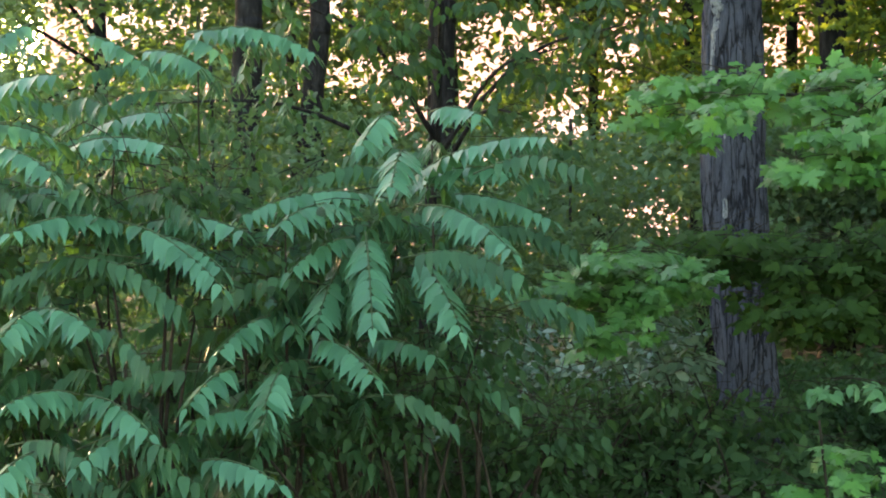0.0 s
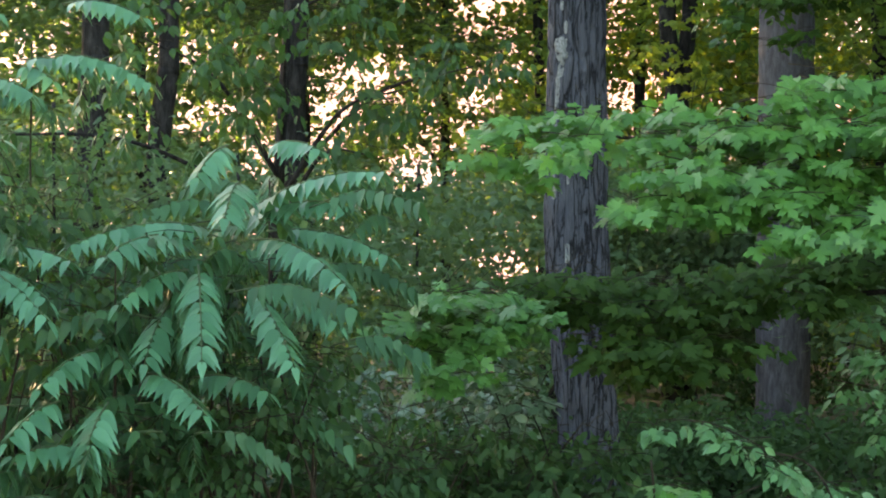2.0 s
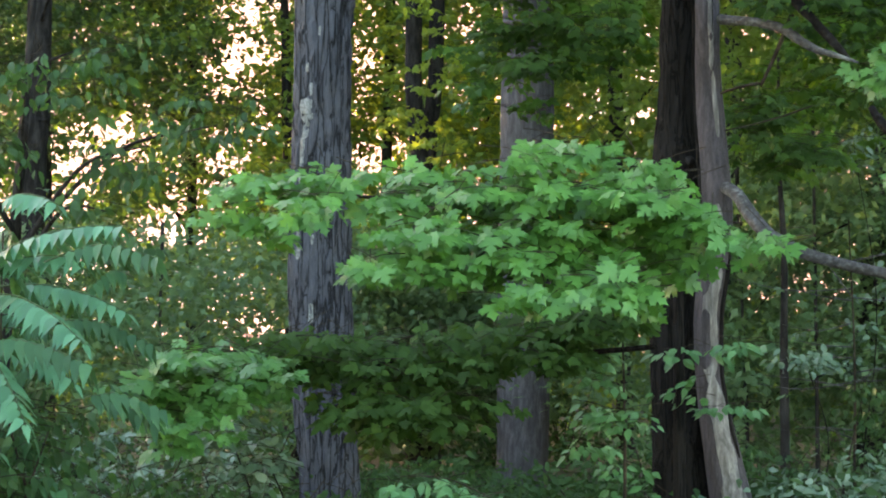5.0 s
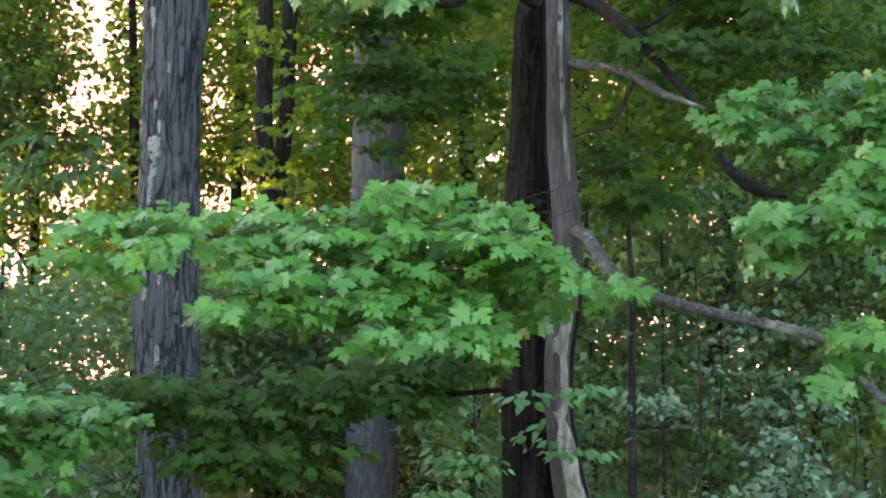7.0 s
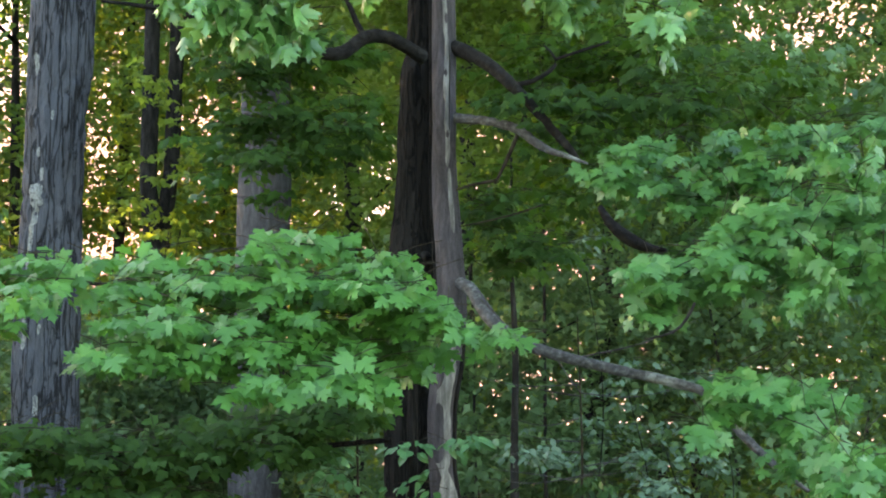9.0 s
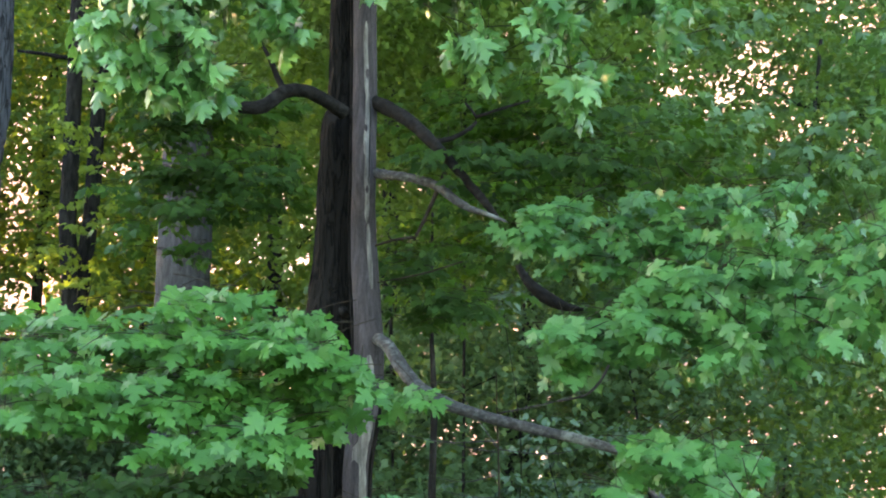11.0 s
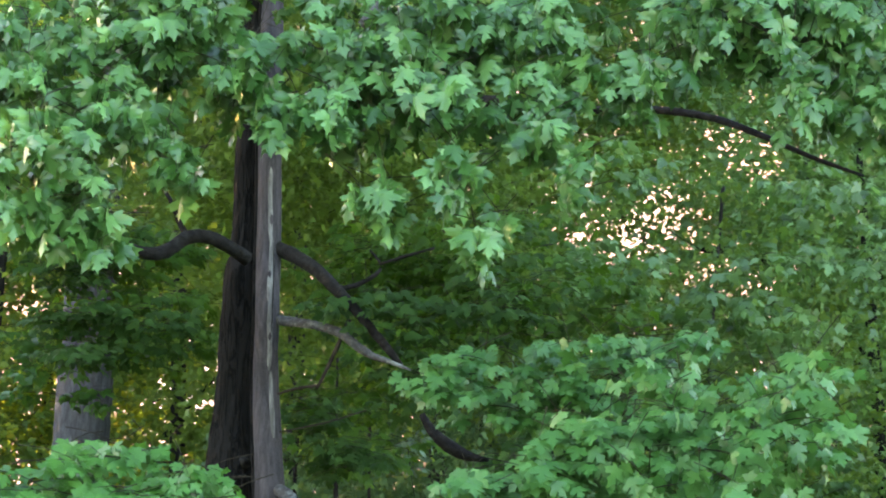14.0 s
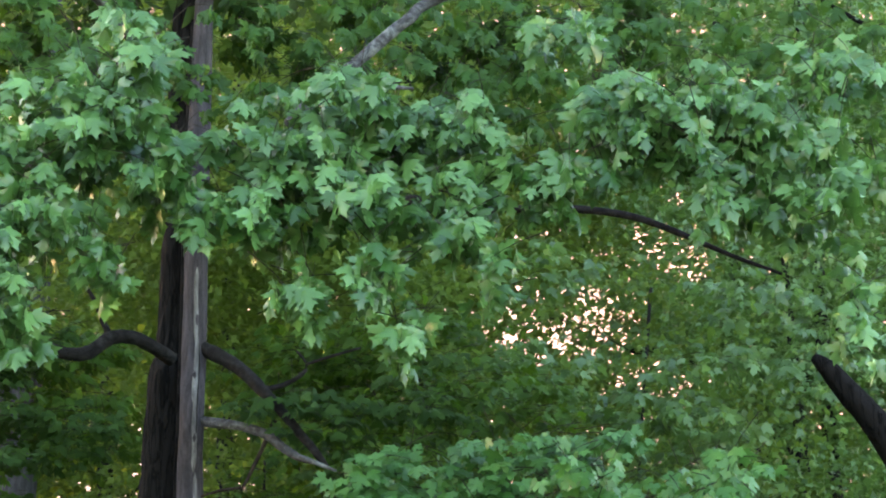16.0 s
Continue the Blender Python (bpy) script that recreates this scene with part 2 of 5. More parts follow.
def swell(q, rough, grain, stretch, seed):
    """How much a trunk's side stands out at a place: furrows and slow lumps."""
    v = Vector((q[0] * grain, q[1] * grain, q[2] * grain / stretch + seed))
    f = abs(noise.noise(v)) * 2.0 + 0.5 * abs(noise.noise(v * 2.3))
    lump = noise.noise(Vector((q[0] * 2.1, q[1] * 2.1, q[2] * 0.9 + seed)))
    return 1 + rough * (min(f, 0.8) - 0.5) + rough * 0.9 * lump


def sleeve(rows, z0, z1, a0, a1, form, proud=0.006, ragged=0.5, step=0.03, cols=8, at=0.0):
    """A raised strip on a stem's side between two heights; a0, a1: degrees round the stem, 0 towards the open edge."""
    p = smooth_path(rows, step)
    p = p[(p[:, 2] > z0) & (p[:, 2] < z1)]
    verts, tris = [], []
    n = len(p)
    for i, (x, y, z, r) in enumerate(p):
        f = i / max(1, n - 1)
        ends = min(1.0, 9 * min(f, 1 - f) + 0.15)
        mid, half = (a0 + a1) / 2, (a1 - a0) / 2 * ends
        mid += ragged * 14 * noise.noise(Vector((at, 3.1, z * 2.2)))
        lo = mid - half * (1 + ragged * noise.noise(Vector((at, 0.3, z * 6))) + 0.5 * ragged * noise.noise(Vector((at, 0.3, z * 23))))
        hi = mid + half * (1 + ragged * noise.noise(Vector((at, 7.3, z * 6))) + 0.5 * ragged * noise.noise(Vector((at, 7.3, z * 23))))
        face = math.atan2(-y, -x)
        for k in range(cols + 1):
            a = face + radians(lo + (hi - lo) * k / cols)
            d = np.array([math.cos(a), math.sin(a), 0.0])
            c = np.array([x, y, z])
            out = r * swell(c + d * r, *form) + proud * (1.0 if 0 < k < cols else -0.8)
            verts.append(c + d * out)
    w = cols + 1
    for i in range(n - 1):
        for k in range(cols):
            a = i * w + k
            tris += [(a, a + 1, a + w + 1), (a, a + w + 1, a + w)]
    return np.array(verts), np.array(tris)


def tube(rows, seg=8, step=0.1, rough=0.0, grain=8.0, stretch=6.0, seed=0.0, round_path=True):
    """Vertices and triangles of a limb: a tapering tube with uneven, furrowed sides."""
    p = smooth_path(rows, step) if round_path else np.array(rows, float)
    c, r = p[:, :3], p[:, 3]
    tan = np.gradient(c, axis=0)
    tan /= np.linalg.norm(tan, axis=1)[:, None] + 1e-9
    ref = np.array([0.31, 0.95, 0.05]) if abs(tan[:, 2]).mean() > 0.6 else np.array([0.05, 0.1, 1.0])
    u = np.cross(tan, ref)
    u /= np.linalg.norm(u, axis=1)[:, None]
    w = np.cross(tan, u)
    ang = np.arange(seg) * 2 * np.pi / seg
    ring = u[:, None] * np.cos(ang)[None, :, None] + w[:, None] * np.sin(ang)[None, :, None]
    rad = np.repeat(r[:, None], seg, 1)
    if rough:
        for i in range(len(p)):
            for k in range(seg):
                rad[i, k] *= swell(c[i] + ring[i, k] * r[i], rough, grain, stretch, seed)
    verts = (c[:, None] + ring * rad[..., None]).reshape(-1, 3)
    n = len(p)
    i, k = np.meshgrid(np.arange(n - 1), np.arange(seg), indexing="ij")
    a, b = i * seg + k, i * seg + (k + 1) % seg
    tris = np.concatenate([np.stack([a, b, b + seg], -1).reshape(-1, 3), np.stack([a, b + seg, a + seg], -1).reshape(-1, 3)])
    verts = np.vstack([verts, c[0] - tan[0] * r[0] * 0.3, c[-1] + tan[-1] * r[-1] * 0.3])
    caps = [(len(verts) - 2, (k + 1) % seg, k) for k in range(seg)] + [(len(verts) - 1, (n - 1) * seg + k, (n - 1) * seg + (k + 1) % seg) for k in range(seg)]
    return verts, np.vstack([tris, caps])


def joined(pieces):
    vs, ts, o = [], [], 0
    for v, t in pieces:
        vs.append(v)
        ts.append(np.asarray(t) + o)
        o += len(v)
    return np.vstack(vs), np.vstack(ts)


def unit(v):
    return v / (np.linalg.norm(v, axis=-1, keepdims=True) + 1e-9)


def fan(half, hub, droop, keel):
    """A leaf blade from half of its outline (x across, y along), folded at the midrib and drooping."""
    right = [(x, y) for x, y in half]
    pts = right + [(-x, y) for x, y in reversed(right[1:-1])]
    v = [(0, hub, 0)] + [(x, y, keel * abs(x) - droop * (0.9 * x * x + 0.6 * max(0, y - 0.3) ** 2)) for x, y in pts]
    n = len(pts)
    return np.array(v, float), np.array([(0, 1 + i, 1 + (i + 1) % n) for i in range(n)])


MAPLE_HALF = [(0, 0.03), (0.10, -0.05), (0.37, -0.08), (0.30, 0.08), (0.43, 0.14), (0.69, 0.36), (0.52, 0.39), (0.51, 0.55), (0.35, 0.48), (0.22, 0.43), (0.24, 0.59), (0.35, 0.71), (0.19, 0.74), (0.09, 0.86), (0, 1.05)]
MAPLE_FORM = fan(MAPLE_HALF, 0.28, 0.35, 0.08)
LOBED_FORM = fan([(0, 0.0), (0.36, 0.02), (0.28, 0.16), (0.52, 0.46), (0.19, 0.42), (0.2, 0.7), (0, 1.0)], 0.3, 0.5, 0.1)
HANG_FORM = fan(MAPLE_HALF, 0.28, 0.6, -0.2)
LEAFLET_FORM = fan([(0, 0.0), (0.15, 0.04), (0.21, 0.17), (0.195, 0.36), (0.125, 0.62), (0.05, 0.84), (0, 1.05)], 0.35, 0.3, 0.18)
OVAL_FORM = fan([(0, 0.0), (0.22, 0.22), (0.25, 0.5), (0.12, 0.82), (0, 1.0)], 0.45, 0.4, 0.25)
SPRIG_FORM = fan([(0, 0.0), (0.44, 0.38), (0.17, 0.48), (0, 1.0)], 0.35, 0.5, 0.12)
BLADE_FORM = fan([(0, 0.0), (0.25, 0.34), (0.14, 0.78), (0, 1.0)], 0.45, 0.4, 0.25)
KITE_FORM = (np.array([(0, 0, 0), (0.32, 0.42, 0.06), (0, 1, -0.12), (-0.32, 0.42, 0.06)]), np.array([(0, 1, 2), (0, 2, 3)]))


def blades(form, at, axis, normal, size):
    """Many copies of a leaf form: its base, the way it points, the way it faces, its length."""
    v, t = form
    axis = unit(axis)
    x = unit(np.cross(axis, normal))
    z = np.cross(x, axis)
    out = at[:, None] + size[:, None, None] * (v[None, :, :1] * x[:, None] + v[None, :, 1:2] * axis[:, None] + v[None, :, 2:] * z[:, None])
    tris = t[None] + (np.arange(len(at)) * len(v))[:, None, None]
    return out.reshape(-1, 3), tris.reshape(-1, 3)


def leaf_frame(at, axis, normal, size):
    """The pose of a single leaf."""
    a = Vector(axis).normalized()
    x = a.cross(Vector(normal)).normalized()
    z = x.cross(a)
    m = Matrix((x, a, z)).transposed().to_4x4()
    return Matrix.Translation(at) @ m @ Matrix.Scale(size, 4)


def sprays(masses, size=0.1, droop=0.45, reach=0.26, open_face=0.55, per_twig=6, tumble=0.38, more=1.0):
    """Leafy twigs that fill rounded masses (centre, half width, half height, half depth, leaves)."""
    at, axis, nrm, sz, twigs = [], [], [], [], []
    for X, Y, Z, hx, hy, hd, n in masses:
        v = unit(np.array([X, Y, 0.0]))
        r = np.array([v[1], -v[0], 0.0])
        for _ in range(max(2, round(n * more / per_twig))):
            q = unit(rng.normal(size=3)) * rng.uniform(0.05, 1) ** 0.45
            q[2] = (np.round(q[2] * hy / 0.11) * 0.11 + rng.normal(0, 0.02)) / hy if hy > 0.2 else q[2]
            tip = np.array([X, Y, Z]) + r * q[0] * hx + v * q[1] * hd + np.array([0, 0, q[2] * hy])
            way = unit(r * (q[0] + rng.normal(0, 0.6)) + v * (q[1] * 0.7 - 0.35 + rng.normal(0, 0.5)) + np.array([0, 0, rng.normal(-0.12 - 0.5 * max(0, droop - 0.4), 0.15)]))
            length = reach * rng.uniform(0.6, 1.25)
            base = tip - way * length
            sag = np.array([0, 0, -0.05 * length])
            twigs.append([(*base, 0.0024), (*(base + way * length * 0.5 - sag), 0.0018), (*tip, 0.001)])
            side = unit(np.cross(way, [0, 0, 1.0]))
            k = max(2, per_twig // 2)
            for j in range(k):
                f = 0.25 + 0.75 * (j + 1) / k
                node_at = base + way * length * f
                for sgn in (-1, 1):
                    a = way * rng.uniform(0.25, 0.9) + side * sgn * rng.uniform(0.35, 1.0)
                    a[2] -= droop * rng.uniform(0.5, 1.9)
                    a = unit(a)
                    up = np.array([0, 0, 0.8]) - v * open_face + rng.normal(0, tumble, 3)
                    at.append(node_at + a * rng.uniform(0.03, 0.065))
                    axis.append(a)
                    nrm.append(up)
                    sz.append(size * rng.uniform(0.62, 1.2))
    return np.array(at), np.array(axis), np.array(nrm), np.array(sz), twigs


def leafy(parent, masses, form, material, single=0, twig_bark=None, **how):
    """Foliage under a tree: the first leaves as parts of their own, the rest and the twigs joined."""
    at, axis, nrm, sz, twigs = sprays(masses, **how)
    pick = np.argsort(np.hypot(at[:, 0], at[:, 1]))[:single]
    rest = np.setdiff1d(np.arange(len(at)), pick)
    if single:
        one = mesh_of("leaf", *form, material)
        for i in pick:
            ob = new("leaf", one)
            ob.parent = parent
            ob.matrix_basis = Matrix.Translation(-parent.location) @ leaf_frame(at[i], axis[i], nrm[i], sz[i])
    under("foliage", mesh_of("foliage", *blades(form, at[rest], axis[rest], nrm[rest], sz[rest]), material), parent, kind="stuff")
    under("twig_growth", mesh_of("twig_growth", *joined([tube(t, 4, 0.12) for t in twigs]), twig_bark or TWIG_BARK), parent, kind="stuff")


def stem_rows(rows, top=None, flare=1.5):
    """A trunk's rows from crown to ground: run down to the soil with a root flare, and up past the last row."""
    rows = sorted(rows, key=lambda q: -q[2])
    even = rows[:1]
    for q in rows[1:]:
        if even[-1][2] - q[2] > 0.33:
            even.append(q)
    rows = even
    x, y, z, r = rows[-1]
    if z > 0.5:
        rows.append((x, y, z * 0.4, r * 1.08))
    rows.append((rows[-1][0], rows[-1][1], -0.15, r * flare))
    if top:
        x, y, z, r = rows[0]
        rows.insert(0, (x + 0.05 * (top - z) * (rows[0][0] - rows[1][0]), y, top, r * 0.55))
    return rows


# ---- ground ----
gx = np.concatenate([np.linspace(-400, -40, 8), np.linspace(-36, 36, 60), np.linspace(40, 400, 8)])
gy = np.concatenate([np.linspace(-400, -20, 6), np.linspace(-16, 60, 64), np.linspace(70, 500, 8)])
gv = []
for yy in gy:
    for xx in gx:
        h = 0.12 * noise.noise(Vector((xx * 0.25, yy * 0.25, 0))) + 0.05 * noise.noise(Vector((xx, yy, 3)))
        gv.append((xx, yy, h * min(1, max(0, (math.hypot(xx, yy) - 3) / 5))))
gw = len(gx)
gt = [t for j in range(len(gy) - 1) for i in range(gw - 1) for t in ((j * gw + i, j * gw + i + 1, (j + 1) * gw + i + 1), (j * gw + i, (j + 1) * gw + i + 1, (j + 1) * gw + i))]
tagged(new("ground", mesh_of("ground", gv, gt, LITTER)), "forest floor of leaf litter and low grass", "ground", kind="structure")

# ---- hazy evening sky low behind the woods ----
def haze_material():
    m, nt, out = mat("pink_evening_haze")
    coord = nt.nodes.new("ShaderNodeTexCoord")
    n = node(nt, "TexNoise", Scale=0.13, Detail=4.0)
    nt.links.new(coord.outputs["Object"], n.inputs["Vector"])
    em = node(nt, "Emission", Strength=HAZE)
    nt.links.new(ramp(nt, n.outputs["Fac"], [(0.34, (1.05, 0.58, 0.52)), (0.52, (1.1, 0.66, 0.64)), (0.7, (1.15, 0.95, 1.0))]), em.inputs["Color"])
    nt.links.new(em.outputs[0], out.inputs["Surface"])
    return m


HAZE = 0.115
hv = [(r * math.sin(radians(a)), r * math.cos(radians(a)), z) for z in (-1.0, 60.0) for r in (95.0, 95.5) for a in range(-53, 34, 2)]
hn = len(hv) // 4
ht = []
for k in range(hn - 1):
    for a, c in ((0, 2), (1, 3), (2, 3), (0, 1)):
        p, q = a * hn + k, c * hn + k
        ht += [(p, p + 1, q + 1), (p, q + 1, q)]
tagged(new("backdrop", mesh_of("backdrop", hv, ht, haze_material())), "hazy pink evening sky behind the woods", "sky", kind="structure")

# ---- the furrowed tree ----
oak_rows = stem_rows([
    (-5.15, 9.78, 4.70, 0.209),
    (-5.17, 9.77, 3.88, 0.201),
    (-5.19, 9.76, 3.08, 0.201),
    (-5.20, 9.76, 2.09, 0.217),
    (-5.15, 9.72, 1.84, 0.209),
    (-5.12, 9.73, 1.04, 0.217),
    (-5.08, 9.75, 0.441, 0.229),
    (-5.02, 9.79, 0.2, 0.251),
], top=9.0)
oak = thing("oak_tree", (oak_rows[-1][0], oak_rows[-1][1], 0), "tall grey tree with furrowed bark and pale lichen patches", "tree")
under("trunk", mesh_of("trunk", *tube(oak_rows, 96, 0.032, 0.18, 26.0, 6.0), OAK_BARK), oak)

OAK_FORM = (0.18, 26.0, 6.0, 0.0)
for z0, z1, a0, a1 in ((3.36, 3.46, -30, -16), (3.16, 3.36, -42, -14), (3.05, 3.2, -38, -22), (2.86, 3.09, -46, -28), (2.64, 2.9, -46, -33), (3.52, 3.6, -34, -26),
                       (4.1, 4.28, -52, -42), (3.78, 3.86, -12, -4), (2.2, 2.42, -46, -36), (1.75, 1.9, -20, -10), (2.3, 2.38, -14, -6)):
    under("lichen_patch", mesh_of("lichen_patch", *sleeve(oak_rows, z0, z1, a0, a1, OAK_FORM, 0.004, 0.45, 0.012, 6, z0 * 5), LICHEN), oak, "pale grey lichen patch")

# ---- the smooth grey tree ----
grey_rows = stem_rows([
    (-5.87, 15.82, 6.46, 0.258),
    (-5.90, 15.81, 5.18, 0.27),
    (-5.90, 15.81, 4.12, 0.289),
    (-5.93, 15.73, 1.13, 0.283),
    (-5.94, 15.72, -0.143, 0.295),
], top=11.0)
grey = thing("grey_tree", (grey_rows[-1][0], grey_rows[-1][1], 0), "straight grey trunk with smooth bark behind maple leaves", "tree")
under("trunk", mesh_of("trunk", *tube(grey_rows, 48, 0.06, 0.06, 9.0, 3.0, 2.0), GREY_BARK), grey)

# ---- the twin-stemmed tree ----
ta, tb = stem_rows([
    (-8.38, 18.16, 5.72, 0.11),
    (-8.38, 18.16, 4.83, 0.11),
    (-8.31, 18.20, 4.02, 0.132),
    (-8.31, 18.26, 4.20, 0.146),
    (-8.30, 18.27, 3.18, 0.154),
], top=12.0), [
    (-8.23, 18.56, 5.78, 0.104),
    (-8.25, 18.55, 5.03, 0.104),
    (-8.31, 18.52, 4.43, 0.111),
    (-8.38, 18.49, 4.04, 0.126),
    (-8.37, 18.57, 4.24, 0.148),
]
tb.insert(0, (tb[0][0] + 0.15, tb[0][1], 12.0, 0.06))
twin = thing("twin_stemmed_tree", (ta[-1][0], ta[-1][1], 0), "dark slim tree forking into two upright stems", "tree")
under("stem", mesh_of("stem", *tube(ta, 16, 0.12, 0.12, 9.0, 3.0), SLIM_BARK), twin)
under("stem", mesh_of("stem", *tube(tb, 16, 0.12, 0.12, 9.0, 3.0), SLIM_BARK), twin)

# leaves in the backlight tint, bright by colour rather than by the sun
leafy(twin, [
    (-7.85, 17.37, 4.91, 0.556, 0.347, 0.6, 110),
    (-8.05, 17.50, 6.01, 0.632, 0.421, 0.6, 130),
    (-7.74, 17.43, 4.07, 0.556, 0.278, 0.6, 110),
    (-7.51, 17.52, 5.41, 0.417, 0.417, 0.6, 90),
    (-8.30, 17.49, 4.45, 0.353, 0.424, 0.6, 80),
], LOBED_FORM, WOODS_BACKLIT, 0, size=0.1, droop=0.4, tumble=0.6)

# ---- the split tree: a dark stem grown against a bare dead one ----
dark_rows = stem_rows([
    (-2.57, 9.98, 6.82, 0.0928),
    (-2.57, 9.98, 5.52, 0.104),
    (-2.57, 9.98, 4.31, 0.115),
    (-2.61, 9.98, 4.01, 0.115),
    (-2.62, 9.98, 3.25, 0.13),
    (-2.58, 9.90, 3.97, 0.123),
    (-2.61, 9.89, 3.01, 0.148),
    (-2.62, 9.89, 2.49, 0.16),
    (-2.63, 9.88, 1.89, 0.156),
    (-2.62, 9.89, 1.27, 0.16),
    (-2.55, 9.84, 0.58, 0.195),
], top=8.5)
dead_rows = stem_rows([
    (-2.40, 9.82, 6.73, 0.0655),
    (-2.40, 9.82, 5.45, 0.0801),
    (-2.38, 9.82, 4.26, 0.0837),
    (-2.37, 9.84, 4.16, 0.0837),
    (-2.38, 9.84, 3.29, 0.0873),
    (-2.36, 9.75, 3.73, 0.0801),
    (-2.36, 9.75, 2.98, 0.091),
    (-2.31, 9.76, 2.54, 0.0983),
    (-2.33, 9.76, 2.10, 0.102),
    (-2.37, 9.75, 1.74, 0.091),
    (-2.35, 9.75, 1.28, 0.091),
    (-2.28, 9.71, 1.03, 0.116),
    (-2.22, 9.72, 0.575, 0.138),
], top=8.2, flare=1.25)
split = thing("split_tree", (dark_rows[-1][0], dark_rows[-1][1], 0), "old maple with dark bark fused to a bare grey dead stem", "tree")
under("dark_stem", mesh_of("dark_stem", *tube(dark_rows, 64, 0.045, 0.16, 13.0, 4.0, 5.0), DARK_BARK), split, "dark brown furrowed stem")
under("dead_stem", mesh_of("dead_stem", *tube(dead_rows, 56, 0.04, 0.07, 11.0, 8.0, 9.0), DEAD_WOOD), split, "barkless weathered grey stem with pale patches")
DEAD_FORM, DARK_FORM = (0.07, 11.0, 8.0, 9.0), (0.16, 13.0, 4.0, 5.0)
for z0, z1, a0, a1, name, m, label in (
    (4.2, 4.75, -4, 20, "bare_patch", PALE_WOOD, "pale barkless wood"),
    (3.78, 4.28, 0, 30, "bare_patch", PALE_WOOD, "pale barkless wood"),
    (3.36, 3.86, 4, 30, "bare_patch", PALE_WOOD, "pale barkless wood"),
    (3.95, 4.05, -2, 12, "bark_remnant", DEAD_WOOD, "dark remnant of bark"),
    (4.32, 4.42, 4, 18, "bark_remnant", DEAD_WOOD, "dark remnant of bark"),
    (3.55, 3.63, 8, 24, "bark_remnant", DEAD_WOOD, "dark remnant of bark"),
    (4.85, 5.05, -12, -2, "bare_patch", PALE_WOOD, "pale barkless wood"),
    (2.9, 3.4, 12, 32, "bare_patch", PALE_WOOD, "pale barkless wood"),
    (1.35, 2.5, -38, 42, "bare_patch", PALE_WOOD, "pale barkless wood"),
    (0.15, 1.45, -30, 55, "bare_patch", PALE_WOOD, "pale barkless wood"),
    (1.9, 2.35, -44, -4, "bark_remnant", DEAD_WOOD, "dark remnant of bark"),
    (1.45, 1.85, -42, 12, "bark_remnant", DEAD_WOOD, "dark remnant of bark"),
    (2.05, 2.5, 18, 46, "bark_remnant", DEAD_WOOD, "dark remnant of bark"),
    (0.7, 1.2, -34, -8, "bark_remnant", DEAD_WOOD, "dark remnant of bark"),
    (0.9, 2.3, 50, 66, "split_edge", DARK_BARK, "dark torn bark edge"),
    (3.6, 4.25, 20, 24, "split_edge", DARK_BARK, "dark crack"),
    (2.2, 6.6, -88, -74, "split_edge", DARK_BARK, "dark crack"),
):
    under(name, mesh_of(name, *sleeve(dead_rows, z0, z1, a0, a1, DEAD_FORM, 0.011 if m is PALE_WOOD else 0.017, 0.35, at=z0 * 3.7 + a0), m), split, label)
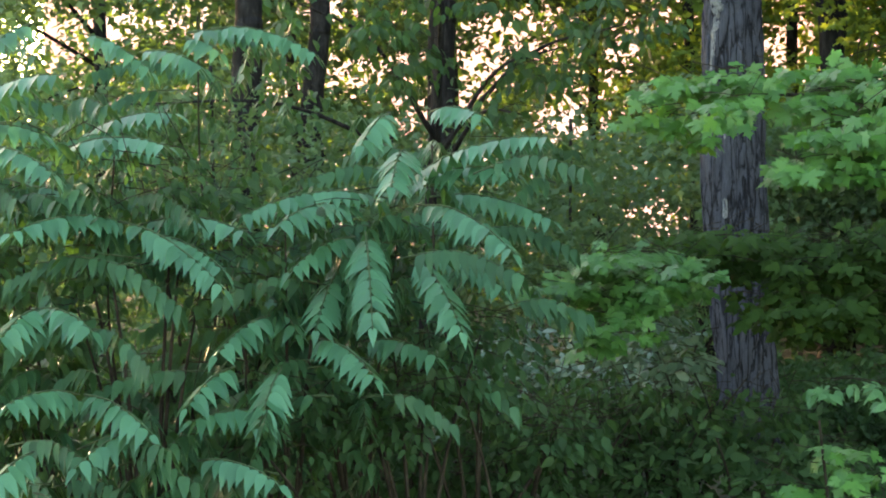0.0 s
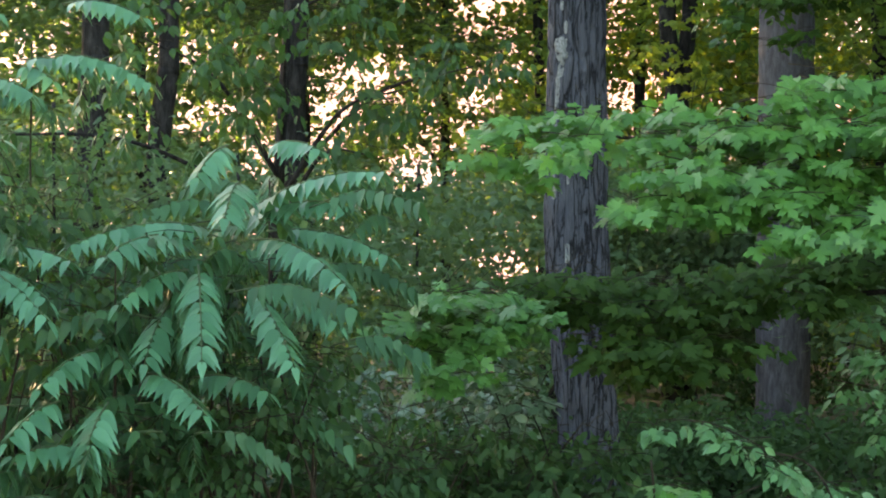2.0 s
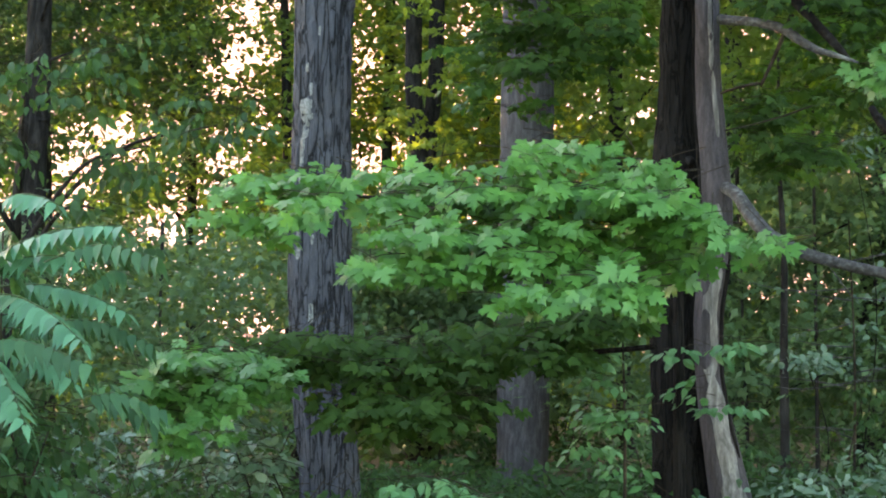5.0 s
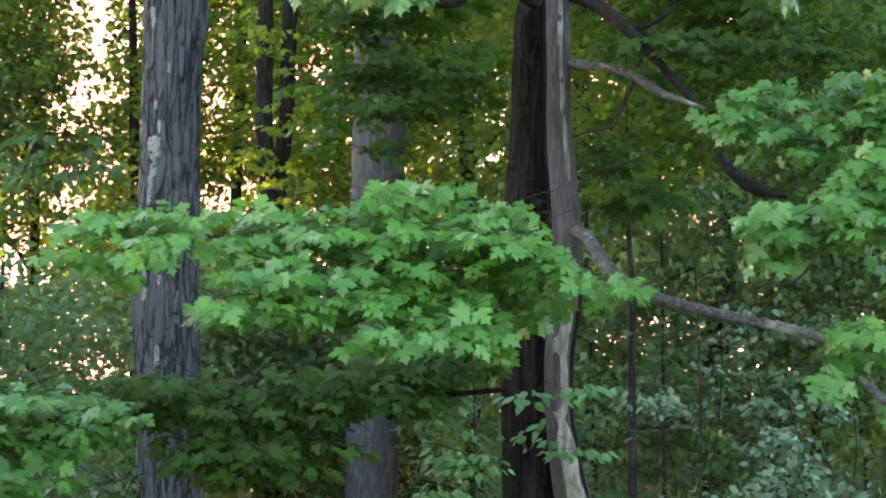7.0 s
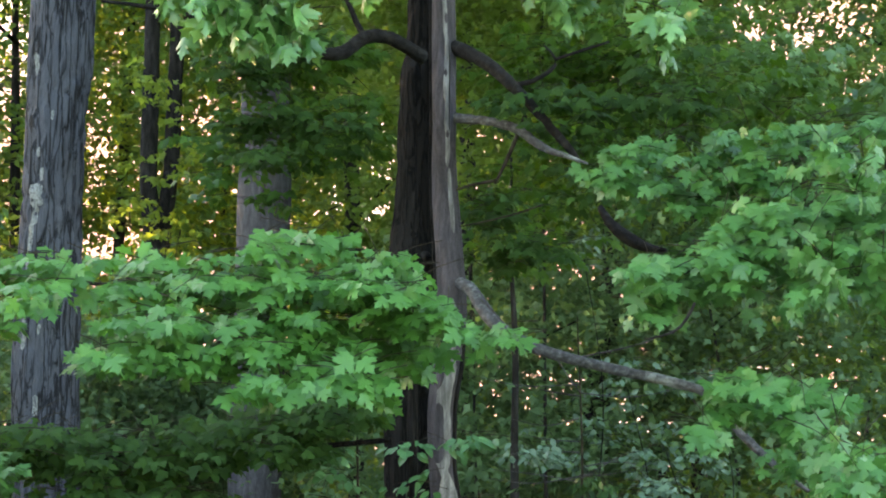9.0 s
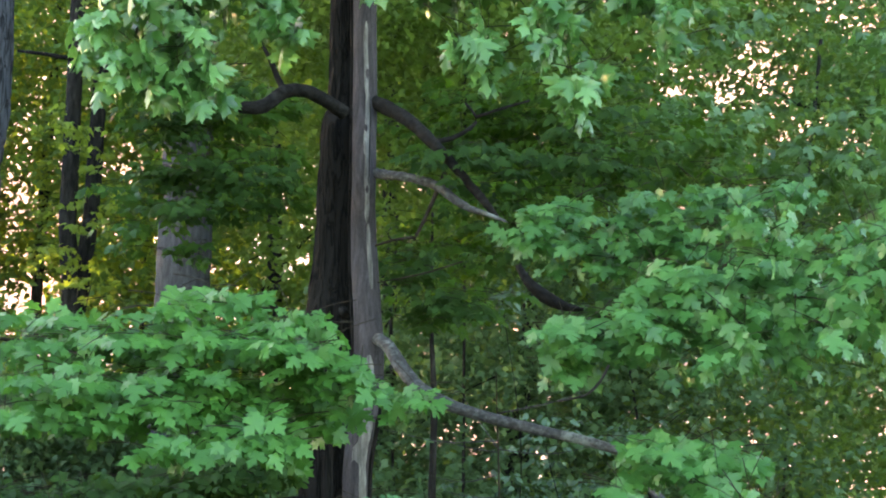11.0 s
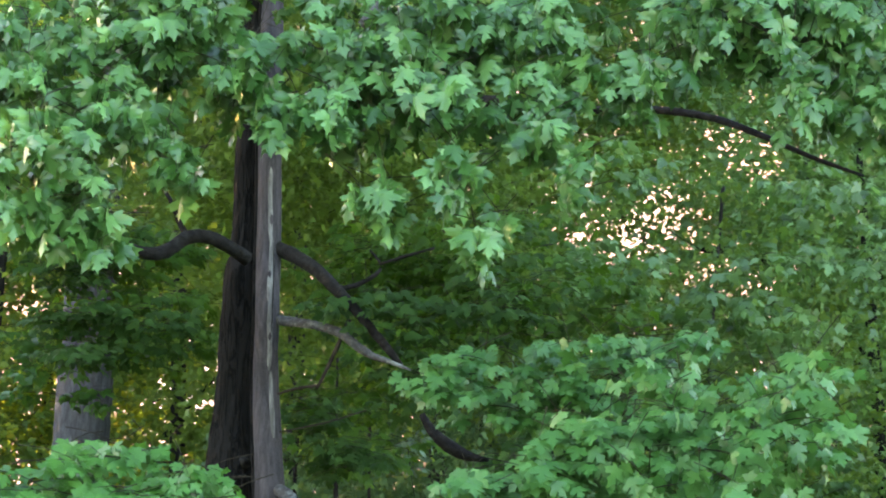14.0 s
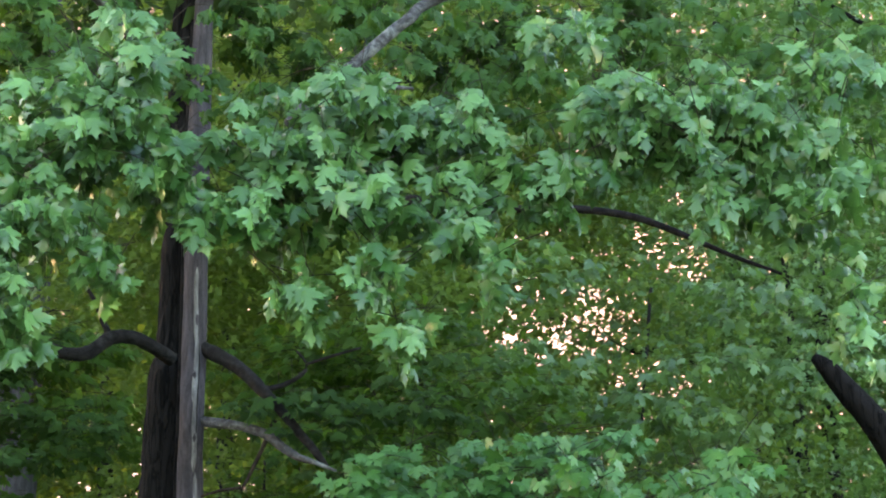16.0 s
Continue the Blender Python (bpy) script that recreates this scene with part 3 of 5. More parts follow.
# limbs in SHADE_BARK are coloured darker in place of shade
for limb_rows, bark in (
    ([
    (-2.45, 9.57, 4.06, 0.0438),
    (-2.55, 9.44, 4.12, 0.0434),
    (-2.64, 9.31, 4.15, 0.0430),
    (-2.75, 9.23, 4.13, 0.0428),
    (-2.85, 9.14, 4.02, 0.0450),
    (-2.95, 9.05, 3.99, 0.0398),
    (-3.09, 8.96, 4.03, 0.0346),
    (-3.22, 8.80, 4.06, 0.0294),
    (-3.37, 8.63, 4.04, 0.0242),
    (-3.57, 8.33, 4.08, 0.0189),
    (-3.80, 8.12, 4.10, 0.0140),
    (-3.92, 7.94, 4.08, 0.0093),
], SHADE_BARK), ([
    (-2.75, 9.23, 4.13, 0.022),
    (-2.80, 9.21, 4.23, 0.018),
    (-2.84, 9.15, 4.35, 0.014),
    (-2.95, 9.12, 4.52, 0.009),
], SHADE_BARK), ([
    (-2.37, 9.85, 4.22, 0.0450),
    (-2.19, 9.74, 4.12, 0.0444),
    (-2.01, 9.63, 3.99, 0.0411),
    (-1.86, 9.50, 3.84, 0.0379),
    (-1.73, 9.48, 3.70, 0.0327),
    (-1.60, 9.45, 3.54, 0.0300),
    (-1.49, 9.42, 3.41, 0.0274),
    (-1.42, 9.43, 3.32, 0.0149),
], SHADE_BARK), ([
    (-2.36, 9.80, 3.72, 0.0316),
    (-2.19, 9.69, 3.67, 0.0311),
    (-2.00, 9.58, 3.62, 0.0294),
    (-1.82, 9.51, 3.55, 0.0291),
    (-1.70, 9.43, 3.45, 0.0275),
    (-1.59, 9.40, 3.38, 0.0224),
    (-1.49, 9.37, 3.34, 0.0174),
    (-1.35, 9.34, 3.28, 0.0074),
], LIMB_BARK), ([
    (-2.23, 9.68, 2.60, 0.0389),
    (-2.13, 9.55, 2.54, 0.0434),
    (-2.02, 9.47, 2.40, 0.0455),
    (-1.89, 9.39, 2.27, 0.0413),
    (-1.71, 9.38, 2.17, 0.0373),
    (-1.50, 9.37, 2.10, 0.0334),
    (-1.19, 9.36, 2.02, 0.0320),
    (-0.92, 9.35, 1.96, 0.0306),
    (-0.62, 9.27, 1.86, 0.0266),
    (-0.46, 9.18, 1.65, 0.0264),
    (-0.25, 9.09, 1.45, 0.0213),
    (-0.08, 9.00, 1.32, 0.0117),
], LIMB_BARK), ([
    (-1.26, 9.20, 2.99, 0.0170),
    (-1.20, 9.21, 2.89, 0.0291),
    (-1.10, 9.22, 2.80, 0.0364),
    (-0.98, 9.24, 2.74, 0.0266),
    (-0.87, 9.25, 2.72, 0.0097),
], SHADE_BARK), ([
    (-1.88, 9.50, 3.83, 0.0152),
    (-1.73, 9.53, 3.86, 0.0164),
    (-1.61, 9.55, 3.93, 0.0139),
    (-1.58, 9.56, 4.00, 0.0101),
    (-1.65, 9.55, 4.09, 0.0076),
], SHADE_BARK), ([
    (-1.58, 9.56, 4.00, 0.0114),
    (-1.41, 9.53, 4.04, 0.0113),
    (-1.23, 9.51, 4.08, 0.0075),
], SHADE_BARK), ([
    (-1.77, 9.52, 3.64, 0.0152),
    (-1.83, 9.51, 3.49, 0.0139),
    (-1.90, 9.50, 3.33, 0.0127),
    (-1.96, 9.48, 3.20, 0.0089),
], TWIG_BARK), ([
    (-1.96, 9.48, 3.22, 0.0101),
    (-2.09, 9.46, 3.20, 0.0101),
    (-2.22, 9.53, 3.18, 0.0064),
], TWIG_BARK),
    ([
    (-0.517, 6.97, 2.20, 0.0073),
    (-0.555, 6.97, 2.13, 0.0073),
    (-0.617, 6.97, 2.07, 0.0064),
    (-0.741, 6.95, 2.04, 0.0036),
], SHADE_BARK), ([
    (-1.66, 9.55, 3.07, 0.0051),
    (-1.91, 9.50, 2.99, 0.0063),
    (-2.18, 9.44, 2.93, 0.0038),
], TWIG_BARK),
):
    under("limb", mesh_of("limb", *tube(limb_rows, 18, 0.05, 0.16, 14.0, 1.5), bark), split)

# a grown-over branch scar low on the dark stem
kx, ky, kz, kr = [
    (-2.51, 9.84, 2.79, 0.0366),
    (-2.51, 9.84, 2.69, 0.0366),
][0]
kd = unit(np.array([-kx, -ky, 0.0]))
under("branch_scar", mesh_of("branch_scar", *tube([(*(np.array([kx, ky, kz]) - kd * 0.06), 0.05), (*(np.array([kx, ky, kz]) + kd * 0.01), 0.042), (*(np.array([kx, ky, kz]) + kd * 0.025), 0.032), (*(np.array([kx, ky, kz]) + kd * 0.015), 0.016)], 18, 0.02, 0.2, 18.0, 1.0), SHADE_BARK), split, "grown-over branch scar")

# foliage that the split tree carries beside and above its stems
leafy(split, [
   (-0.82, 7.45, 2.43, 0.162, 0.065, 0.28, 25),
   (-0.66, 7.46, 2.34, 0.217, 0.073, 0.28, 33),
   (-0.77, 7.45, 2.26, 0.135, 0.054, 0.28, 21),
   (-0.42, 7.48, 2.5, 0.298, 0.073, 0.28, 46),
   (-0.48, 7.48, 2.4, 0.298, 0.083, 0.28, 46),
   (-0.1, 7.5, 2.66, 0.298, 0.083, 0.28, 46),
   (0.05, 7.5, 2.54, 0.244, 0.092, 0.28, 37),
   (0.02, 7.5, 2.39, 0.217, 0.102, 0.28, 33),
   (0.13, 7.5, 2.73, 0.162, 0.092, 0.28, 25),
   (-0.29, 7.49, 2.58, 0.298, 0.083, 0.28, 46),
   (0.25, 7.5, 2.59, 0.135, 0.138, 0.28, 21),
   (0.11, 7.5, 2.96, 0.081, 0.054, 0.28, 12),
   (-0.38, 7.48, 1.86, 0.189, 0.065, 0.28, 29),
   (-0.41, 7.48, 1.76, 0.162, 0.073, 0.28, 25),
   (-0.49, 7.48, 1.66, 0.108, 0.046, 0.28, 16),
   (-0.15, 7.5, 1.83, 0.244, 0.073, 0.28, 37),
   (0.0, 7.5, 1.81, 0.162, 0.065, 0.28, 25),
   (-0.08, 7.5, 1.68, 0.135, 0.054, 0.28, 21),
], MAPLE_FORM, MAPLE_MID, 200, size=0.085, more=1.8, droop=0.65, open_face=0.8, tumble=0.35)
leafy(split, [
   (-0.98, 8.22, 3.06, 0.24, 0.092, 0.28, 55),
   (-0.76, 8.26, 3.15, 0.33, 0.102, 0.28, 55),
   (-0.85, 8.25, 2.94, 0.36, 0.102, 0.28, 60),
   (-0.41, 8.28, 3.02, 0.36, 0.102, 0.28, 60),
   (-0.47, 8.28, 2.87, 0.33, 0.102, 0.28, 55),
   (-0.12, 8.3, 2.95, 0.3, 0.112, 0.28, 50),
   (-0.06, 8.3, 3.13, 0.33, 0.112, 0.28, 55),
   (0.26, 8.3, 3.0, 0.18, 0.153, 0.28, 30),
   (-0.01, 8.3, 1.54, 0.3, 0.153, 0.28, 50),
   (0.18, 8.3, 1.4, 0.18, 0.153, 0.28, 30),
   (-0.29, 8.29, 3.17, 0.33, 0.102, 0.28, 55),
   (0.18, 8.3, 3.21, 0.27, 0.102, 0.28, 45),
], MAPLE_FORM, MAPLE_MID, 0, size=0.085, more=1.4, droop=0.55, open_face=0.65, tumble=0.35)
leafy(split, [
    (-0.501, 7.28, 1.65, 0.079, 0.0579, 0.2, 20),
    (0.0698, 7.10, 1.52, 0.23, 0.141, 0.35, 140),
    (-0.351, 8.35, 2.54, 0.39, 0.27, 0.4, 110),
    (0.153, 7.77, 2.72, 0.528, 0.25, 0.5, 200),
    (0.537, 7.45, 2.62, 0.481, 0.32, 0.5, 240),
    (0.268, 7.27, 2.35, 0.519, 0.182, 0.45, 170),
    (0.768, 7.14, 2.73, 0.23, 0.256, 0.4, 170),
], MAPLE_FORM, MAPLE_MID, 100, size=0.086, more=0.75, droop=1.0, tumble=0.6)

# high leaves, their shade painted as a darker leaf colour
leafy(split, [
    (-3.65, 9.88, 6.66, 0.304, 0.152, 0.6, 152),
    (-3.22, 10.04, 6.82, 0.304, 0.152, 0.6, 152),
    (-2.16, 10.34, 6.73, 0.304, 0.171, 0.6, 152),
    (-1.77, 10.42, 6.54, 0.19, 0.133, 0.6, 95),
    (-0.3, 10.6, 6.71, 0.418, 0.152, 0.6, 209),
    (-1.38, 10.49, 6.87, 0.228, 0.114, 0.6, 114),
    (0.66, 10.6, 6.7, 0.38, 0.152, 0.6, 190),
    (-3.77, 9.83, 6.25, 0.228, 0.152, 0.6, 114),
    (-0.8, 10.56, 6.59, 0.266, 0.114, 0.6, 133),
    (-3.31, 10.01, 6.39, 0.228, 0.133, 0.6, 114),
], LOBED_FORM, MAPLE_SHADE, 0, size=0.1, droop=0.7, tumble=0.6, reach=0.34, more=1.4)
leafy(split, [
    (-4.25, 11.26, 3.8, 0.351, 0.154, 0.5, 144),
    (-4.57, 11.13, 3.61, 0.263, 0.132, 0.5, 108),
    (-4.11, 11.31, 3.5, 0.198, 0.11, 0.5, 81),
    (-4.69, 11.08, 3.86, 0.263, 0.132, 0.5, 108),
    (-4.13, 11.39, 4.18, 0.219, 0.176, 0.5, 90),
], LOBED_FORM, INNER_MAPLE, 0, size=0.1, droop=0.45, tumble=0.5, reach=0.34, more=0.55)
leafy(split, [
    (-4.16, 11.33, 4.34, 0.483, 0.307, 0.5, 170),
    (-3.65, 11.51, 4.08, 0.483, 0.395, 0.6, 220),
    (-3.83, 11.45, 4.67, 0.527, 0.219, 0.5, 170),
    (-4.41, 11.23, 4.78, 0.395, 0.176, 0.4, 90),
    (-1.92, 11.93, 4.54, 0.878, 0.395, 0.6, 300),
    (-1.20, 11.53, 4.66, 0.925, 0.336, 0.6, 300),
    (-0.582, 11.58, 4.24, 0.841, 0.379, 0.6, 300),
    (-2.46, 12.34, 3.67, 0.549, 0.274, 0.5, 140),
    (-1.63, 11.47, 3.76, 0.589, 0.252, 0.5, 200),
    (-1.19, 11.63, 4.07, 0.841, 0.463, 0.6, 330),
    (-1.91, 12.04, 4.54, 0.614, 0.351, 0.5, 170),
    (-2.18, 11.93, 3.17, 0.571, 0.351, 0.6, 170),
], LOBED_FORM, UNDER_MAPLE, 0, size=0.105, more=1.5, droop=0.35, open_face=0.5, tumble=0.4, reach=0.34)
# dim boughs behind the stems, shade again in the leaf colour
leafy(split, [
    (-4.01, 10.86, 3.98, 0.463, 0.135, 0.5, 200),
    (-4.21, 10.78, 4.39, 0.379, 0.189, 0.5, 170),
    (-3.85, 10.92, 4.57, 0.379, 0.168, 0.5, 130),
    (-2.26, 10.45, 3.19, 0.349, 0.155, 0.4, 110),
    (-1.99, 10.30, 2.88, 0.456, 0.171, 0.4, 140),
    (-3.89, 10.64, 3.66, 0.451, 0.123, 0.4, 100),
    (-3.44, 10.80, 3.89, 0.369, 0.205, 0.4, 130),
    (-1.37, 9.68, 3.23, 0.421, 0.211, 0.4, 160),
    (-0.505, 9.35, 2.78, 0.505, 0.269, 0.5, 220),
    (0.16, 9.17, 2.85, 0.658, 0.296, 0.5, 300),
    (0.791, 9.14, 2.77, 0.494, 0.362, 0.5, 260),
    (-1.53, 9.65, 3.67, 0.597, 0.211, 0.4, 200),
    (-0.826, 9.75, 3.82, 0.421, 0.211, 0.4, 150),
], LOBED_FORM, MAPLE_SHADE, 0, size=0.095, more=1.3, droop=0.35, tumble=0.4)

# ---- maple reaching in front of the trunks ----
mid_rows = [
    (-2.19, 8.03, 2.26, 0.015),
    (-2.14, 7.21, 2.23, 0.0135),
    (-2.20, 6.88, 2.23, 0.0117),
    (-2.64, 6.71, 2.25, 0.0104),
    (-3.11, 6.50, 2.29, 0.00909),
    (-3.56, 6.26, 2.33, 0.00519),
    (-3.75, 6.14, 2.30, 0.0026),
]
maple = thing("maple_tree", ([
    (-2.49, 9.40, 2.42, 0.0246),
    (-2.47, 9.40, 1.91, 0.0316),
    (-2.47, 9.41, 0.939, 0.0386),
][-1][0], [
    (-2.49, 9.40, 2.42, 0.0246),
    (-2.47, 9.40, 1.91, 0.0316),
    (-2.47, 9.41, 0.939, 0.0386),
][-1][1], 0), "young sugar maple with a wide tier of bright green leaves", "tree")
maple_foot = [
    (-2.49, 9.40, 2.42, 0.0246),
    (-2.47, 9.40, 1.91, 0.0316),
    (-2.47, 9.41, 0.939, 0.0386),
]
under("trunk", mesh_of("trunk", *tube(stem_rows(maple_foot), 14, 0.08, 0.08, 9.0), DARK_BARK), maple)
under("limb", mesh_of("limb", *tube([maple_foot[0]] + mid_rows, 10, 0.06, 0.1, 14.0, 1.5), TWIG_BARK), maple)
leafy(maple, [
   (-3.46, 5.92, 2.32, 0.222, 0.060, 0.3, 26),
   (-3.1, 5.78, 2.19, 0.165, 0.065, 0.3, 22),
   (-3.51, 6.06, 2.16, 0.278, 0.076, 0.3, 26),
   (-3.17, 6.08, 2.33, 0.247, 0.060, 0.3, 26),
   (-2.87, 6.4, 2.37, 0.328, 0.060, 0.3, 44),
   (-2.56, 6.32, 2.26, 0.368, 0.066, 0.3, 60),
   (-2.22, 6.61, 2.49, 0.251, 0.060, 0.3, 40),
   (-2.26, 6.43, 2.37, 0.368, 0.075, 0.3, 70),
   (-1.86, 6.62, 2.35, 0.272, 0.068, 0.3, 46),
   (-2.02, 6.41, 2.25, 0.362, 0.082, 0.3, 84),
   (-1.72, 6.5, 2.19, 0.266, 0.082, 0.3, 60),
   (-1.5, 6.51, 2.10, 0.144, 0.073, 0.3, 28),
   (-1.29, 6.5, 2.02, 0.086, 0.065, 0.3, 12),
   (-2.91, 6.32, 2.24, 0.251, 0.060, 0.3, 34),
   (-2.63, 6.07, 2.09, 0.262, 0.073, 0.3, 60),
   (-2.82, 5.92, 1.96, 0.165, 0.065, 0.3, 30),
   (-2.69, 6.15, 1.97, 0.217, 0.073, 0.3, 40),
   (-2.3, 6.32, 2.12, 0.314, 0.082, 0.3, 70),
   (-1.94, 6.54, 2.08, 0.319, 0.092, 0.3, 80),
   (-2.28, 6.21, 1.98, 0.285, 0.082, 0.3, 60),
   (-2.01, 6.36, 1.93, 0.287, 0.082, 0.3, 64),
   (-1.78, 6.8, 2.00, 0.202, 0.104, 0.3, 44),
   (-2.24, 6.18, 1.83, 0.165, 0.056, 0.3, 24),
   (-1.98, 6.27, 1.84, 0.189, 0.056, 0.3, 30),
   (-1.78, 6.28, 1.80, 0.117, 0.048, 0.3, 18),
   (-2.52, 6.12, 1.91, 0.143, 0.049, 0.3, 20),
], MAPLE_FORM, MAPLE, 300, size=0.078, droop=0.5, open_face=0.7, tumble=0.36, reach=0.24, more=2.0)

dark_br = [
    (-2.35, 8.51, 1.60, 0.0159),
    (-2.77, 8.37, 1.56, 0.0159),
    (-3.24, 8.20, 1.53, 0.0143),
    (-3.67, 8.01, 1.51, 0.0111),
    (-4.09, 7.80, 1.45, 0.00795),
    (-4.53, 7.54, 1.38, 0.00477),
]
shade_maple = thing("shaded_maple", (dark_br[0][0] + 0.04, dark_br[0][1] + 0.3, 0), "young maple with flat tiers of leaves, partly coloured darker for shade", "tree")
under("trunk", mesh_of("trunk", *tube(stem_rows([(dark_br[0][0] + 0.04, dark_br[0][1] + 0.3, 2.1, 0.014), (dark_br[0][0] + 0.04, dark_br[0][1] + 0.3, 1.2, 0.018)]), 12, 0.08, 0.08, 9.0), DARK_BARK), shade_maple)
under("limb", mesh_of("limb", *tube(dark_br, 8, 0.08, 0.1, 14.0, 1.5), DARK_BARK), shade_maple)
leafy(shade_maple, [
    (-4.22, 7.02, 1.48, 0.39, 0.105, 0.45, 230),
    (-4.31, 6.72, 1.54, 0.205, 0.0644, 0.35, 90),
    (-4.36, 6.69, 1.34, 0.146, 0.0878, 0.3, 60),
    (-4.30, 6.75, 1.19, 0.263, 0.146, 0.4, 110),
    (-4.52, 6.72, 1.42, 0.178, 0.0889, 0.3, 50),
    (-4.19, 6.93, 1.37, 0.351, 0.102, 0.4, 110),
], MAPLE_FORM, MAPLE_MID, 60, size=0.085, droop=0.3)
# the shaded tiers: same tree, leaf colour darkened for the shade
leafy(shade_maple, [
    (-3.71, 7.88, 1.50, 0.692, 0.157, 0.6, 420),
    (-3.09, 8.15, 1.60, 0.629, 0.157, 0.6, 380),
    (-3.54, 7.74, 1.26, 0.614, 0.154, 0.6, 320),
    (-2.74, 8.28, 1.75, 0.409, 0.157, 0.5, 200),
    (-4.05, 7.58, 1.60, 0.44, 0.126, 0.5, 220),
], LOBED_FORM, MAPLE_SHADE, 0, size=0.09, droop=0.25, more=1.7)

# ---- hanging maple foliage above ----
under("limb", mesh_of("limb", *tube([
    (-2.45, 9.85, 5.95, 0.0468),
    (-2.62, 9.40, 6.11, 0.0439),
    (-2.74, 9.15, 6.18, 0.0413),
    (-2.82, 8.91, 6.27, 0.0370),
    (-2.96, 8.65, 6.38, 0.0296),
    (-3.1, 8.4, 6.6, 0.02),
], 14, 0.06, 0.12, 14.0, 1.5), LIMB_BARK), split)
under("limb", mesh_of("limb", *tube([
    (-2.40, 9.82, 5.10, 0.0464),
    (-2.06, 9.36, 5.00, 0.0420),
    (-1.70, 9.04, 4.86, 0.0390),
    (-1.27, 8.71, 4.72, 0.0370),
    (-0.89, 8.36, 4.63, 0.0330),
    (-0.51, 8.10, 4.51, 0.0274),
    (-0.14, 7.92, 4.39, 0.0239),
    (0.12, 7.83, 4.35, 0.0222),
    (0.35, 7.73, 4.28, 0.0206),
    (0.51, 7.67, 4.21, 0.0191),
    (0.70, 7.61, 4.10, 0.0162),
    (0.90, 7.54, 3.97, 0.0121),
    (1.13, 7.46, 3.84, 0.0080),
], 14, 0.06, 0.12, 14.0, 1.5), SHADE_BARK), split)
ox, oy = 3.35, 7.99
over = thing("overhanging_maple", (ox, oy, 0), "maple with pale drooping leaves on a grey overhanging limb", "tree")
under("trunk", mesh_of("trunk", *tube([(ox, oy, 7.0, 0.09), (ox, oy, 4.0, 0.12), (ox, oy, 1.0, 0.14), (ox, oy, -0.1, 0.2)], 24, 0.08, 0.1, 12.0), LIMB_BARK), over)
under("limb", mesh_of("limb", *tube([
    (-1.11, 7.77, 5.11, 0.0182),
    (-0.98, 7.83, 5.13, 0.0183),
    (-0.85, 7.90, 5.13, 0.0156),
    (-0.71, 7.97, 5.14, 0.0086),
], 10, 0.06, 0.12, 14.0, 1.5), LIMB_BARK), over)
under("limb", mesh_of("limb", *tube([
    (-1.35, 7.66, 4.83, 0.0250),
    (-1.26, 7.68, 4.94, 0.0278),
    (-1.14, 7.75, 5.09, 0.0308),
    (-1.01, 7.82, 5.24, 0.0324),
    (-0.86, 7.90, 5.42, 0.0340),
    (-0.73, 7.96, 5.56, 0.0342),
    (-0.48, 8.04, 5.76, 0.0345),
    (1.11, 7.95, 6.3, 0.04),
    (2.3, 7.97, 6.5, 0.045),
    (ox, oy, 6.45, 0.06),
], 12, 0.06, 0.12, 14.0, 1.5), LIMB_BARK), over)
leafy(over, [
    (-2.49, 6.16, 4.10, 0.34, 0.235, 0.4, 229),
    (-2.36, 6.11, 3.67, 0.335, 0.206, 0.4, 206),
    (-2.41, 6.09, 3.42, 0.283, 0.103, 0.3, 92),
    (-2.13, 6.20, 3.87, 0.232, 0.154, 0.35, 126),
    (-2.15, 6.19, 3.37, 0.154, 0.0901, 0.25, 46),
    (-1.92, 6.48, 4.38, 0.292, 0.186, 0.4, 149),
    (-1.67, 6.46, 4.14, 0.209, 0.183, 0.35, 126),
    (-1.49, 6.40, 3.91, 0.103, 0.129, 0.25, 46),
    (-1.86, 6.30, 3.66, 0.116, 0.103, 0.2, 41),
], HANG_FORM, MAPLE_PALE, 150, size=0.1, droop=1.5, open_face=0.6, tumble=0.9, more=1.1)
leafy(over, [
    (-1.19, 6.58, 4.24, 0.314, 0.235, 0.4, 241),
    (-1.23, 6.46, 3.94, 0.232, 0.142, 0.35, 138),
    (-0.87, 6.53, 4.00, 0.257, 0.18, 0.35, 172),
    (-0.75, 6.75, 4.37, 0.292, 0.212, 0.4, 195),
    (-1.04, 6.40, 3.58, 0.0811, 0.106, 0.15, 20),
    (-0.734, 6.45, 3.58, 0.152, 0.139, 0.2, 57),
    (-0.381, 6.59, 3.89, 0.154, 0.129, 0.25, 51),
    (-0.258, 6.70, 4.27, 0.157, 0.157, 0.3, 80),
    (-0.416, 6.79, 4.45, 0.212, 0.159, 0.3, 103),
], HANG_FORM, MAPLE_PALE, 150, size=0.1, droop=1.5, open_face=0.6, tumble=0.9, more=1.1)
# same hanging leaves deeper in, coloured darker to stand for shade
leafy(over, [
    (-2.55, 8.36, 5.55, 0.944, 0.629, 0.8, 420),
    (-0.932, 8.94, 5.72, 1.13, 0.644, 0.9, 520),
    (0.653, 9.39, 5.72, 1.18, 0.74, 0.9, 520),
    (1.65, 9.09, 5.34, 0.823, 0.823, 0.9, 420),
    (-2.86, 8.06, 4.89, 0.922, 0.492, 0.8, 300),
    (-2.81, 7.83, 4.51, 0.72, 0.27, 0.7, 180),
], HANG_FORM, INNER_MAPLE, 0, size=0.1, droop=1.2, open_face=0.6, tumble=0.8, more=1.1)
